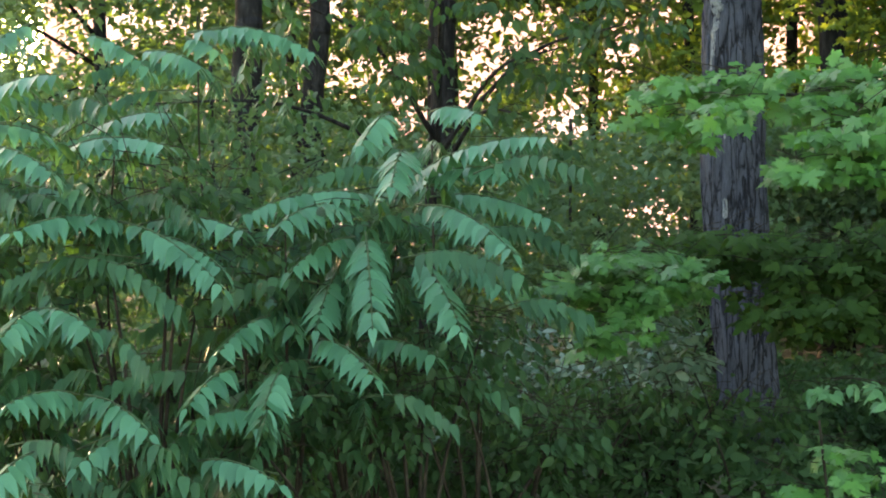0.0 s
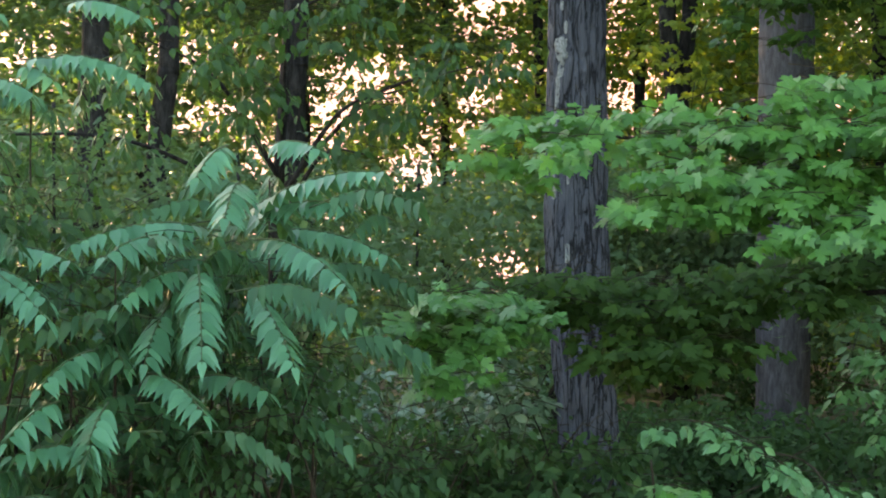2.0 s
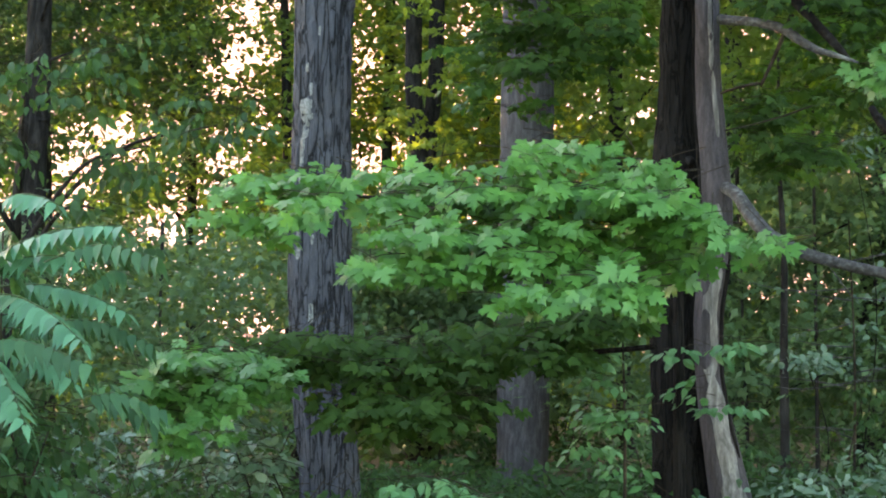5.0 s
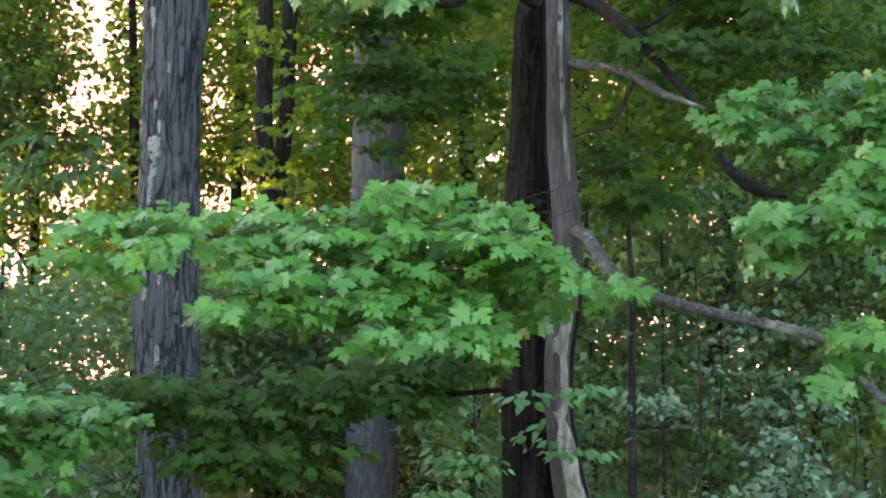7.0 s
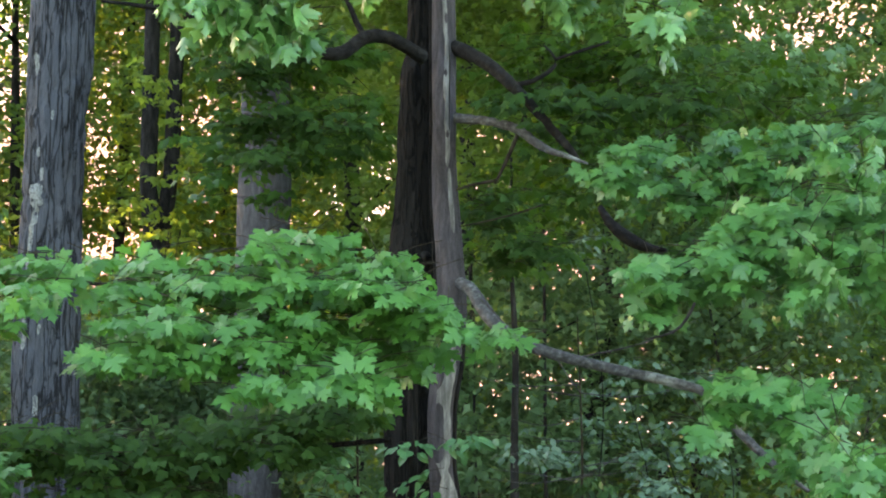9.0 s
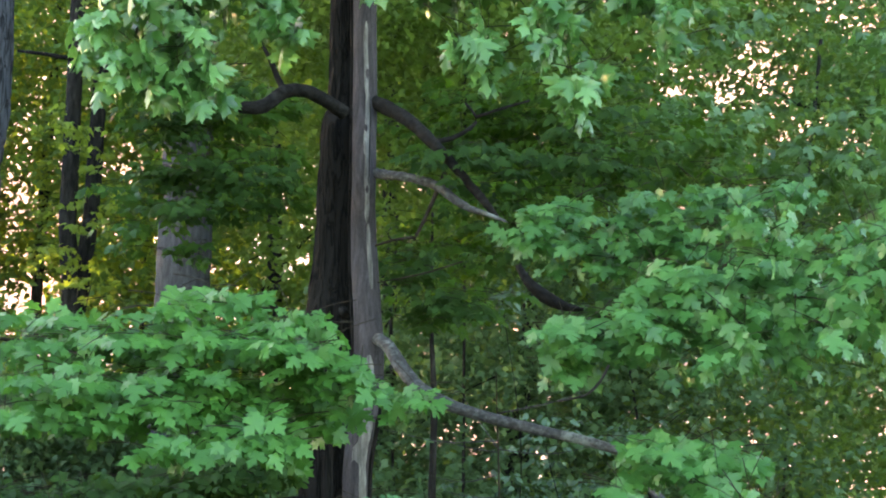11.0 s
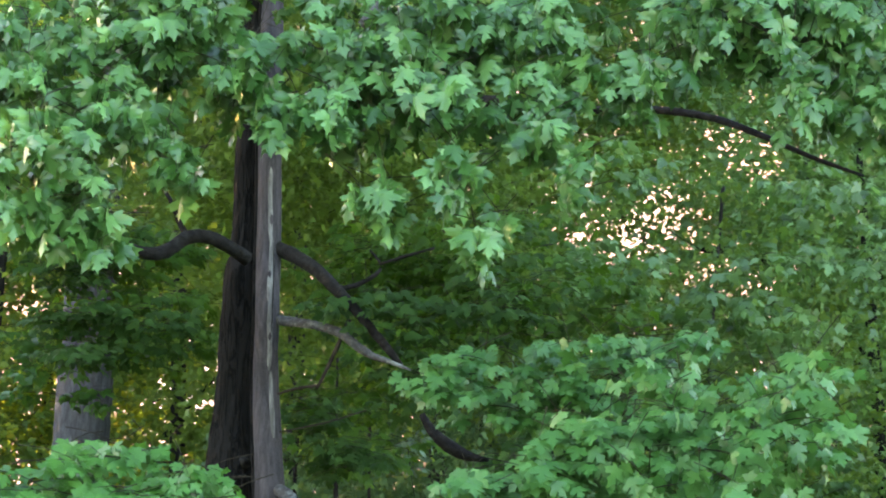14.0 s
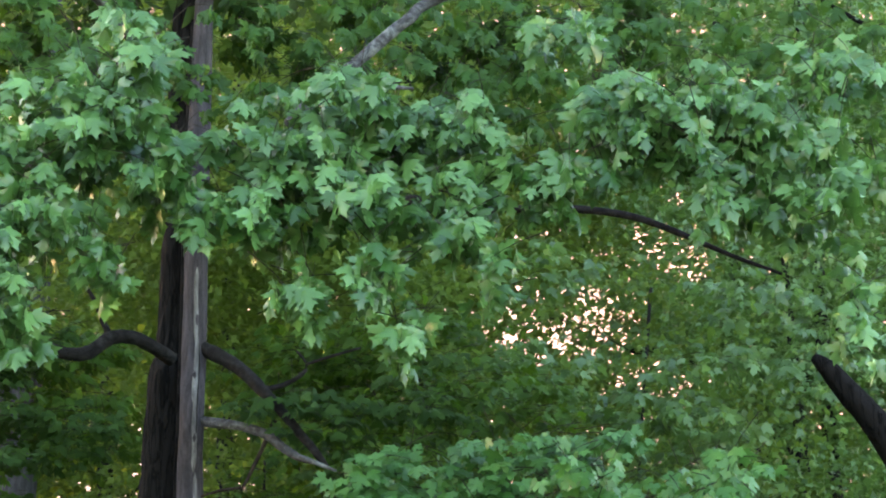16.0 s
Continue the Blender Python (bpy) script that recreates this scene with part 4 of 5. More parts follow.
leafy(over, [
    (0.498, 6.80, 4.39, 0.463, 0.174, 0.4, 221),
    (0.838, 6.67, 4.03, 0.257, 0.2, 0.4, 117),
    (0.815, 6.77, 4.34, 0.319, 0.203, 0.4, 143),
    (0.514, 6.72, 4.36, 0.285, 0.171, 0.4, 117),
    (-1.76, 6.20, 4.66, 0.221, 0.221, 0.3, 117),
    (-2.00, 6.23, 4.31, 0.337, 0.225, 0.4, 195),
    (0.139, 6.81, 4.87, 0.203, 0.174, 0.3, 78),
    (0.333, 6.81, 4.48, 0.232, 0.174, 0.3, 91),
    (0.971, 6.86, 4.39, 0.382, 0.265, 0.4, 143),
    (1.25, 6.82, 4.08, 0.323, 0.294, 0.4, 143),
    (1.40, 7.00, 4.68, 0.303, 0.182, 0.4, 91),
    (1.40, 6.90, 3.49, 0.179, 0.239, 0.3, 65),
    (-0.846, 6.63, 4.47, 0.314, 0.2, 0.4, 156),
    (-0.366, 6.66, 3.95, 0.314, 0.2, 0.35, 104),
    (-0.216, 6.57, 3.67, 0.0843, 0.169, 0.2, 33),
    (-0.591, 6.54, 3.43, 0.0955, 0.169, 0.2, 39),
    (-0.999, 6.49, 3.48, 0.0843, 0.126, 0.2, 23),
    (0.129, 6.68, 4.09, 0.342, 0.143, 0.35, 91),
], HANG_FORM, MAPLE_PALE, 0, size=0.1, droop=1.5, open_face=0.6, tumble=0.9, more=1.1)


# ---- saplings with pinnate leaves ----
def frond(parent, row, material, pairs=13, blade=0.106):
    """A compound leaf: an arching stalk with leaflets hanging in pairs."""
    a, b = np.array(row[:3]), np.array(row[3:6])
    d = b - a
    span = np.linalg.norm(d)
    rise = np.array([0, 0, 0.08 * span])
    stalk = [(*a, 0.005), (*(a + d * 0.35 + rise), 0.004), (*(a + d * 0.7 + rise * 0.9), 0.003), (*b, 0.0015)]
    line = smooth_path(stalk, span / 40)[:, :3]
    leaf = under("frond", mesh_of("frond", *tube(stalk, 5, 0.06), FROND_STALK), parent)
    out = unit(np.cross(d, [0, 0, 1.0]))
    home = Vector(parent.location)
    k = max(5, round(pairs * min(1.25, span / 0.6)))
    for j in range(k):
        f = 0.16 + 0.84 * j / (k - 1)
        i = min(len(line) - 2, int(f * (len(line) - 1)))
        way = unit(line[i + 1] - line[i])
        grow = blade * (0.72 + 0.5 * math.sin(math.pi * min(1, f * 0.85 + 0.1)))
        for sgn in ((-1, 1) if j < k - 1 else (0,)):
            ax = out * sgn * rng.uniform(0.6, 0.85) + way * rng.uniform(0.15, 0.4) + np.array([0, 0, -rng.uniform(0.42, 0.72)])
            if sgn == 0:
                ax = way + np.array([0, 0, -0.5])
            nm = out * sgn * 0.4 + np.cross(out, way) + np.array([0, 0, 0.15]) + rng.normal(0, 0.18, 3)
            at = line[i] + unit(ax) * 0.006
            ob = new("leaflet", LEAFLET)
            ob.parent = leaf
            ob.matrix_basis = Matrix.Translation(-home) @ leaf_frame(at, ax, nm, grow * rng.uniform(0.85, 1.12))


FROND_STALK = bark_material("green_red_leaf_stalk", (0.03, 0.055, 0.025), (0.06, 0.09, 0.04), None, 1.0, 20.0, 0.2)
LEAFLET = mesh_of("leaflet", *LEAFLET_FORM, FROND)


def pinnate_sapling(rows, label, fill, lean):
    """A sapling whose fronds leave one slender stem; rows hold where each begins and ends."""
    r = np.array(rows)
    hub = r[:, :3].mean(0)
    foot = (hub[0] + lean, hub[1] + 0.5, 0)
    tree = thing("pinnate_sapling", foot, label, "sapling", "saplings with pinnate leaves")
    high = r[:, 2].max() + 0.05
    under("trunk", mesh_of("trunk", *tube([(hub[0], hub[1] + 0.3, high - 0.2, 0.004), (hub[0] + lean * 0.3, hub[1] + 0.3, high * 0.6, 0.005), (foot[0] + 0.05, foot[1], 0.5, 0.007), (*foot[:2], -0.1, 0.011)], 10, 0.08, 0.08), TWIG_BARK), tree)
    for row in rows:
        frond(tree, row, FROND)
    # more of its fronds, farther in and partly hidden, their shade put into the colour
    lo, hi = r[:, :3].min(0), r[:, :3].max(0)
    at, axs, nms, szs, stalks = [], [], [], [], []
    for _ in range(fill):
        k = rng.integers(len(r))
        a = r[k, :3] + (r[k, 3:6] - r[k, :3]) * rng.uniform(-0.2, 0.8) + rng.normal(0, 0.12, 3)
        a[2] = max(0.35, a[2] - rng.uniform(0, 0.35))
        a[:2] *= rng.uniform(1.0, 1.28)
        turn = rng.uniform(0, 2 * math.pi)
        d = np.array([math.cos(turn), math.sin(turn) * 0.7 - 0.2, rng.uniform(-0.35, 0.1)]) * rng.uniform(0.4, 0.65)
        stalk = [(*a, 0.004), (*(a + d * 0.5 + [0, 0, 0.06]), 0.003), (*(a + d), 0.0015)]
        stalks.append(tube(stalk, 4, 0.1))
        line = smooth_path(stalk, 0.04)[:, :3]
        out = unit(np.cross(d, [0, 0, 1.0]))
        for q in line[3:]:
            for sgn in (-1, 1):
                axs.append(out * sgn * rng.uniform(0.2, 0.7) + unit(d) * 0.3 + np.array([0, 0, -rng.uniform(0.6, 1.0)]))
                nms.append(out * sgn * 0.8 + np.array([0, 0, 0.75]) + rng.normal(0, 0.2, 3))
                at.append(q)
                szs.append(rng.uniform(0.085, 0.12))
    under("foliage", mesh_of("foliage", *blades(LEAFLET_FORM, np.array(at), np.array(axs), np.array(nms), np.array(szs)), FROND_DEEP), tree, kind="stuff")
    under("leaf_stalk", mesh_of("leaf_stalk", *joined(stalks), FROND_STALK), tree, kind="stuff")
    return tree


pinnate_sapling([
    (-4.27, 5.03, 1.89, -3.50, 5.12, 2.07),
    (-4.30, 5.14, 1.89, -3.69, 5.11, 1.93),
    (-4.29, 5.01, 1.84, -4.48, 4.28, 1.76),
    (-4.39, 4.93, 1.79, -4.24, 4.25, 1.72),
    (-4.21, 5.08, 1.81, -3.52, 4.86, 1.60),
    (-4.29, 5.28, 1.85, -3.73, 5.44, 1.73),
    (-4.24, 4.79, 1.70, -3.83, 4.36, 1.33),
    (-4.34, 4.84, 1.68, -4.34, 4.43, 1.54),
    (-4.09, 4.93, 1.60, -3.69, 4.73, 1.30),
    (-4.23, 5.20, 1.62, -3.85, 5.24, 1.44),
    (-4.39, 4.79, 1.54, -4.19, 4.43, 1.31),
    (-4.24, 5.06, 2.04, -3.90, 4.56, 1.87),
    (-4.33, 4.58, 1.27, -3.88, 4.44, 1.13),
    (-4.39, 4.93, 1.23, -3.95, 4.91, 1.18),
    (-4.42, 5.17, 2.22, -4.32, 4.86, 2.06),
    (-4.35, 5.36, 2.23, -3.97, 5.27, 2.18),
], "leafy sapling with long drooping blue-green pinnate leaves", 95, 0.1)
pinnate_sapling([
    (-4.89, 4.12, 1.74, -4.88, 3.49, 1.71),
    (-4.96, 4.20, 1.74, -4.37, 4.25, 1.70),
    (-4.88, 4.14, 1.70, -4.36, 4.12, 1.55),
    (-5.23, 4.02, 2.06, -4.72, 4.17, 2.05),
    (-5.44, 4.25, 2.11, -4.93, 4.39, 2.21),
    (-5.45, 3.72, 2.23, -4.99, 3.85, 2.34),
    (-5.35, 3.70, 2.06, -4.85, 3.70, 1.93),
    (-5.54, 3.77, 2.15, -5.19, 3.91, 2.11),
    (-4.90, 4.02, 1.76, -4.32, 4.08, 1.48),
    (-4.97, 3.70, 1.42, -4.61, 3.68, 1.34),
    (-4.97, 3.71, 1.42, -4.82, 3.40, 1.31),
    (-5.38, 3.99, 1.91, -5.10, 4.03, 1.81),
], "leafy sapling with level sprays of pinnate leaves", 95, -0.2)
pinnate_sapling([
    (-4.49, 4.28, 1.17, -4.40, 3.93, 1.04),
    (-4.36, 4.41, 1.16, -4.21, 4.13, 0.956),
    (-4.33, 4.44, 0.959, -4.46, 4.01, 0.984),
    (-4.44, 4.03, 0.831, -4.01, 4.05, 0.771),
    (-4.81, 3.76, 1.09, -4.74, 3.35, 1.08),
    (-4.79, 3.77, 1.09, -4.40, 3.77, 0.961),
    (-4.75, 3.50, 0.904, -4.68, 3.25, 0.799),
    (-4.58, 3.87, 0.958, -4.58, 3.55, 0.849),
    (-4.53, 4.52, 1.36, -4.47, 4.15, 1.22),
    (-4.68, 4.65, 1.44, -4.45, 4.60, 1.28),
], "low sapling with short hanging pinnate leaves", 115, 0.1)
pinnate_sapling([
    (-5.25, 4.99, 2.89, -4.78, 5.04, 2.79),
    (-5.30, 4.93, 2.65, -4.75, 5.07, 2.49),
    (-5.56, 4.63, 2.84, -5.28, 4.65, 2.80),
    (-5.49, 4.96, 2.62, -5.24, 4.94, 2.53),
    (-5.49, 4.96, 2.65, -5.10, 5.08, 2.57),
    (-5.59, 4.75, 2.55, -5.17, 4.78, 2.44),
    (-5.66, 4.46, 2.62, -5.30, 4.58, 2.42),
    (-5.78, 4.30, 2.66, -5.76, 3.98, 2.46),
], "tall thin sapling with pinnate leaves against the sky", 16, 0.1)

# ---- dark-leaved tree against the sky, behind the saplings ----
ash = thing("broadleaf_tree", (-6.9, 8.3, 0), "slender tree with dark hanging leaves against the evening sky", "tree")
under("trunk", mesh_of("trunk", *tube([(-6.2, 7.9, 4.6, 0.012), (-6.4, 8.0, 3.0, 0.03), (-6.7, 8.2, 1.4, 0.045), (-6.9, 8.3, -0.1, 0.065)], 14, 0.1, 0.1, 9.0), SLIM_BARK), ash)
for end in ((-7.4, 6.2, 2.5), (-6.6, 6.9, 3.1), (-5.9, 7.4, 3.1), (-5.3, 7.8, 2.8), (-5.0, 8.1, 2.95), (-5.5, 7.7, 2.4)):
    root = np.array([-6.45, 8.03, 1.9 + 0.35 * (end[2] - 2.0)])
    mid = (root + np.array(end)) / 2 + [0, 0, 0.22]
    under("limb", mesh_of("limb", *tube([(*root, 0.02), (*mid, 0.013), (*end, 0.004)], 7, 0.12, 0.1, 9.0), SLIM_BARK), ash)
leafy(ash, [
   (-6.1, 7.29, 3.25, 0.417, 0.156, 0.6, 108),
   (-5.78, 7.55, 3.16, 0.382, 0.191, 0.6, 99),
   (-5.51, 7.75, 3.31, 0.313, 0.139, 0.6, 81),
   (-6.25, 7.16, 2.94, 0.347, 0.156, 0.6, 90),
   (-5.39, 7.84, 2.6, 0.261, 0.111, 0.6, 67),
   (-5.64, 7.66, 2.44, 0.208, 0.087, 0.6, 54),
   (-4.93, 8.14, 2.92, 0.243, 0.097, 0.6, 63),
   (-6.55, 6.88, 3.3, 0.243, 0.156, 0.6, 63),
   (-6.68, 6.75, 2.81, 0.208, 0.139, 0.6, 54),
   (-6.02, 7.36, 2.74, 0.243, 0.122, 0.6, 63),
   (-5.22, 7.95, 3.04, 0.208, 0.104, 0.6, 54),
   (-7.24, 6.18, 2.42, 0.382, 0.156, 0.6, 99),
   (-6.95, 6.5, 2.25, 0.382, 0.156, 0.6, 99),
   (-7.53, 5.82, 2.3, 0.278, 0.174, 0.6, 72),
   (-6.18, 7.24, 2.93, 0.313, 0.156, 0.6, 81),
   (-5.53, 7.76, 2.72, 0.278, 0.122, 0.6, 72),
   (-5.47, 7.79, 2.18, 0.243, 0.087, 0.6, 63),
   (-6.15, 7.26, 2.65, 0.278, 0.122, 0.6, 72),
   (-5.21, 7.97, 2.85, 0.243, 0.122, 0.6, 63),
   (-6.66, 6.8, 2.96, 0.208, 0.139, 0.6, 54),
   (-6.61, 6.84, 2.51, 0.208, 0.174, 0.6, 54),
], OVAL_FORM, BUSH, 0, size=0.088, droop=0.8, tumble=0.7, reach=0.34, more=0.85)

# ---- small saplings at the foot of the split tree and beside the path of view ----
sap_rows = [
    (-2.59, 8.64, 1.69, 0.00488),
    (-2.59, 8.64, 1.37, 0.00651),
    (-2.58, 8.64, 0.987, 0.00977),
    (-2.59, 8.64, 0.29, 0.0146),
]
sap = thing("beech_sapling", (sap_rows[-1][0], sap_rows[-1][1], 0), "thin sapling with level sprays of small oval leaves", "sapling")
under("trunk", mesh_of("trunk", *tube(stem_rows(sap_rows), 8, 0.08), TWIG_BARK), sap)
leafy(sap, [
   (-2.76, 8.79, 1.21, 0.202, 0.034, 0.12, 20),
   (-2.21, 8.85, 1.57, 0.266, 0.033, 0.12, 20),
   (-1.93, 8.91, 1.61, 0.2, 0.033, 0.12, 20),
   (-2.27, 8.83, 1.35, 0.2, 0.047, 0.12, 20),
   (-2.06, 8.88, 1.25, 0.2, 0.033, 0.12, 20),
   (-2.83, 8.77, 1.01, 0.202, 0.047, 0.12, 20),
   (-2.64, 8.83, 0.88, 0.202, 0.047, 0.12, 20),
   (-2.67, 8.82, 0.73, 0.236, 0.047, 0.12, 20),
    (-2.62, 8.63, 1.19, 0.26, 0.0586, 0.25, 40),
    (-2.67, 8.57, 1.44, 0.195, 0.13, 0.25, 24),
], OVAL_FORM, MAPLE_DULL, 0, size=0.085, more=1.6, droop=0.35, reach=0.22, tumble=0.3)
hazel = thing("beech_sapling", (-2.2, 7.05, 0), "low sapling with an arching spray of pale green leaves", "sapling")
under("trunk", mesh_of("trunk", *tube([(-3.2, 6.88, 0.97, 0.002), (-2.95, 6.95, 0.96, 0.003), (-2.68, 6.97, 0.85, 0.004), (-2.4, 7.0, 0.7, 0.006), (-2.2, 7.05, -0.1, 0.010)], 8, 0.06), TWIG_BARK), hazel)
leafy(hazel, [
   (-3.14, 6.88, 0.95, 0.165, 0.044, 0.12, 20),
   (-2.97, 6.96, 0.93, 0.137, 0.044, 0.12, 20),
   (-2.77, 6.94, 0.87, 0.135, 0.043, 0.12, 20),
   (-2.69, 6.97, 0.78, 0.162, 0.043, 0.12, 20),
   (-2.52, 6.93, 0.76, 0.133, 0.053, 0.12, 20),
   (-2.38, 6.98, 0.69, 0.107, 0.053, 0.12, 20),
], OVAL_FORM, MAPLE_DULL, 0, size=0.072, more=1.5, droop=0.5, reach=0.2, tumble=0.4)
for masses, label in (([
    (-2.73, 6.01, 0.80, 0.121, 0.0603, 0.2, 34),
    (-2.65, 5.94, 0.70, 0.166, 0.0832, 0.25, 60),
    (-2.79, 5.87, 0.56, 0.19, 0.0951, 0.3, 90),
    (-2.59, 5.96, 0.55, 0.143, 0.119, 0.3, 60),
    (-2.75, 5.89, 0.446, 0.262, 0.0951, 0.3, 70),
], "bright green maple seedling at the wood's edge"),):
    m0 = masses[-1]
    low = thing("maple_seedling", (m0[0], m0[1] + 0.1, 0), label, "seedling", "maple seedlings")
    under("trunk", mesh_of("trunk", *tube([(m0[0], m0[1], max(0.9, m0[2]), 0.005), (m0[0], m0[1] + 0.1, 0.4, 0.008), (m0[0], m0[1] + 0.1, -0.1, 0.012)], 8, 0.08), TWIG_BARK), low)
    leafy(low, masses, MAPLE_FORM, MAPLE if "bright" in label else MAPLE_DULL, 60, size=0.085, droop=0.45, more=0.35)

silver_masses = [
    (-1.95, 12.94, 3.24, 0.285, 0.166, 0.5, 70),
    (-1.59, 12.99, 2.03, 0.523, 0.285, 0.6, 110),
    (-2.13, 13.32, 1.61, 0.539, 0.343, 0.6, 120),
    (-0.902, 13.06, 2.03, 0.428, 0.285, 0.6, 80),
    (-1.28, 13.03, 1.51, 0.618, 0.285, 0.6, 130),
    (-6.70, 11.13, 0.836, 0.475, 0.285, 0.6, 120),
    (-7.23, 10.18, 0.774, 0.411, 0.274, 0.6, 90),
    (-6.62, 11.26, 0.678, 0.38, 0.238, 0.5, 70),
    (-1.62, 13.44, 1.45, 0.588, 0.343, 0.6, 110),
    (-1.21, 12.58, 1.02, 0.411, 0.229, 0.5, 90),
]
silver_masses += [
    (-4.49, 7.44, 1.14, 0.19, 0.11, 0.35, 90),
    (-4.31, 7.54, 1.0, 0.18, 0.1, 0.35, 80),
    (-4.65, 7.34, 1.05, 0.15, 0.09, 0.35, 70),
    (-4.41, 7.49, 0.88, 0.2, 0.08, 0.35, 90),
    (-2.08, 11.43, 1.5, 0.26, 0.09, 0.35, 96),
    (-1.15, 11.56, 1.22, 0.3, 0.11, 0.35, 110),
]
for m0 in silver_masses:
    sh = thing("silver_shrub", (m0[0], m0[1], 0), "woodland shrub with pale blue-green leaves in shade", "shrub", "pale shrubs")
    under("stem", mesh_of("stem", *tube([(m0[0], m0[1], m0[2], 0.003), (m0[0] + 0.16, m0[1], m0[2] * 0.55, 0.005), (m0[0] - 0.1, m0[1], -0.1, 0.009)], 8, 0.1), DARK_BARK), sh)
    leafy(sh, [m0], OVAL_FORM, SILVER, 0, size=0.085, droop=0.3, tumble=0.7)

# ---- lone limbs and slim stems among the background ----
for nm, rows, bark, label in (
    ("slim_tree", stem_rows([
    (-2.54, 12.84, 3.03, 0.019),
    (-2.52, 12.84, 2.64, 0.0238),
    (-2.51, 12.84, 2.26, 0.0285),
    (-2.52, 12.84, 1.70, 0.0333),
    (-2.52, 12.84, 1.14, 0.038),
], top=4.0), SLIM_BARK, "slim dark stem of a young forest tree"),
    ("slim_tree", stem_rows([
    (-2.20, 16.44, 3.29, 0.121),
    (-2.28, 16.43, 2.81, 0.121),
    (-2.33, 16.42, 2.45, 0.133),
    (-2.37, 16.42, 1.14, 0.145),
], top=4.0), SLIM_BARK, "dark trunk of a forest tree in shade"),
    ("slim_tree", stem_rows([
    (-12.16, 11.88, 4.61, 0.143),
    (-12.16, 11.88, 4.00, 0.155),
    (-12.22, 11.88, 3.33, 0.162),
    (-12.24, 11.86, 2.72, 0.168),
], top=12.0), SLIM_BARK, "dark trunk of a forest tree against the sky"),
    ("slim_tree", stem_rows([
    (-11.95, 12.79, 4.70, 0.109),
    (-11.96, 12.78, 3.94, 0.115),
    (-11.99, 12.75, 3.05, 0.122),
    (-12.06, 12.75, 3.08, 0.128),
], top=12.0), SLIM_BARK, "dark slender trunk of a forest tree against the sky"),
    ("slim_tree", stem_rows([
    (-12.48, 15.70, 5.12, 0.161),
    (-12.49, 15.68, 4.39, 0.168),
    (-12.52, 15.66, 3.51, 0.176),
], top=12.0), SLIM_BARK, "dark trunk of a forest tree among leaves"),
    ("slim_tree", stem_rows([
    (-10.43, 10.78, 0.125, 0.11),
    (-10.48, 10.73, -0.859, 0.126),
]), DARK_BARK, "dark young trunk behind the saplings"),
    ("slim_tree", stem_rows([
    (-9.93, 11.24, -0.33, 0.0823),
    (-9.92, 11.26, -0.88, 0.0933),
]), DARK_BARK, "thin dark trunk behind the saplings"),
):
    t = thing(nm, (rows[-1][0], rows[-1][1], 0), label, "tree", "slim forest trees")
    under("trunk", mesh_of("trunk", *tube(rows, 20, 0.1, 0.1, 9.0, 3.0), bark), t)
    tall = rows[0][2]
    for k in range(4):
        h = tall * rng.uniform(0.35, 0.95)
        c = np.array([np.interp(-h, [-q[2] for q in rows], [q[j] for q in rows]) for j in range(3)])
        a = rng.uniform(0, 2 * math.pi)
        e = np.array([math.cos(a), math.sin(a), rng.uniform(0.2, 0.7)]) * rng.uniform(0.5, 1.1)
        under("branch", mesh_of("branch", *tube([(*c, rows[0][3] * 0.35), (*(c + e * 0.5), rows[0][3] * 0.2), (*(c + e), 0.004)], 7, 0.15, 0.1, 9.0), bark), t)

# dry side branches low on a slim stem
dry = thing("dry_sapling", ([
    (-2.54, 12.84, 3.03, 0.019),
    (-2.52, 12.84, 2.64, 0.0238),
    (-2.51, 12.84, 2.26, 0.0285),
    (-2.52, 12.84, 1.70, 0.0333),
    (-2.52, 12.84, 1.14, 0.038),
][-1][0] + 0.6, [
    (-2.54, 12.84, 3.03, 0.019),
    (-2.52, 12.84, 2.64, 0.0238),
    (-2.51, 12.84, 2.26, 0.0285),
    (-2.52, 12.84, 1.70, 0.0333),
    (-2.52, 12.84, 1.14, 0.038),
][-1][1] - 0.4, 0), "dead sapling with thin bare grey branches", "sapling")
dx, dy = dry.location[0], dry.location[1]
under("trunk", mesh_of("trunk", *tube([(dx, dy, 2.6, 0.004), (dx + 0.03, dy, 1.4, 0.01), (dx, dy, -0.1, 0.016)], 8, 0.1, 0.1), TWIG_BARK), dry)
for k in range(16):
    a, h, l = rng.uniform(0, 2 * math.pi), rng.uniform(0.7, 2.4), rng.uniform(0.4, 1.1)
    e = np.array([math.cos(a) * l, math.sin(a) * l * 0.6, rng.uniform(-0.05, 0.45) * l])
    s = np.array([dx + 0.01, dy, h])
    under("branch", mesh_of("branch", *tube([(*s, 0.006), (*(s + e * 0.5 + [0, 0, rng.uniform(-0.06, 0.06)]), 0.004), (*(s + e), 0.0015)], 5, 0.08), LIMB_BARK), dry)

# ---- leaning tree beyond the overhang ----
lean_rows = [
    (2.07, 13.07, 4.78, 0.035),
    (2.18, 13.05, 4.66, 0.0808),
    (2.36, 13.02, 4.40, 0.105),
    (2.59, 12.98, 4.06, 0.133),
    (2.83, 12.93, 3.47, 0.166),
]
lx, ly, lz, lr = lean_rows[-1]
lean_tree = thing("leaning_tree", (lx + 0.6, ly, 0), "dark leaning forest tree with a bare limb", "tree")
under("trunk", mesh_of("trunk", *tube(lean_rows + [(lx + 0.5, ly, 1.5, lr * 1.1), (lx + 0.6, ly, -0.1, lr * 1.5)], 24, 0.1, 0.1, 9.0, 3.0), DARK_BARK), lean_tree)
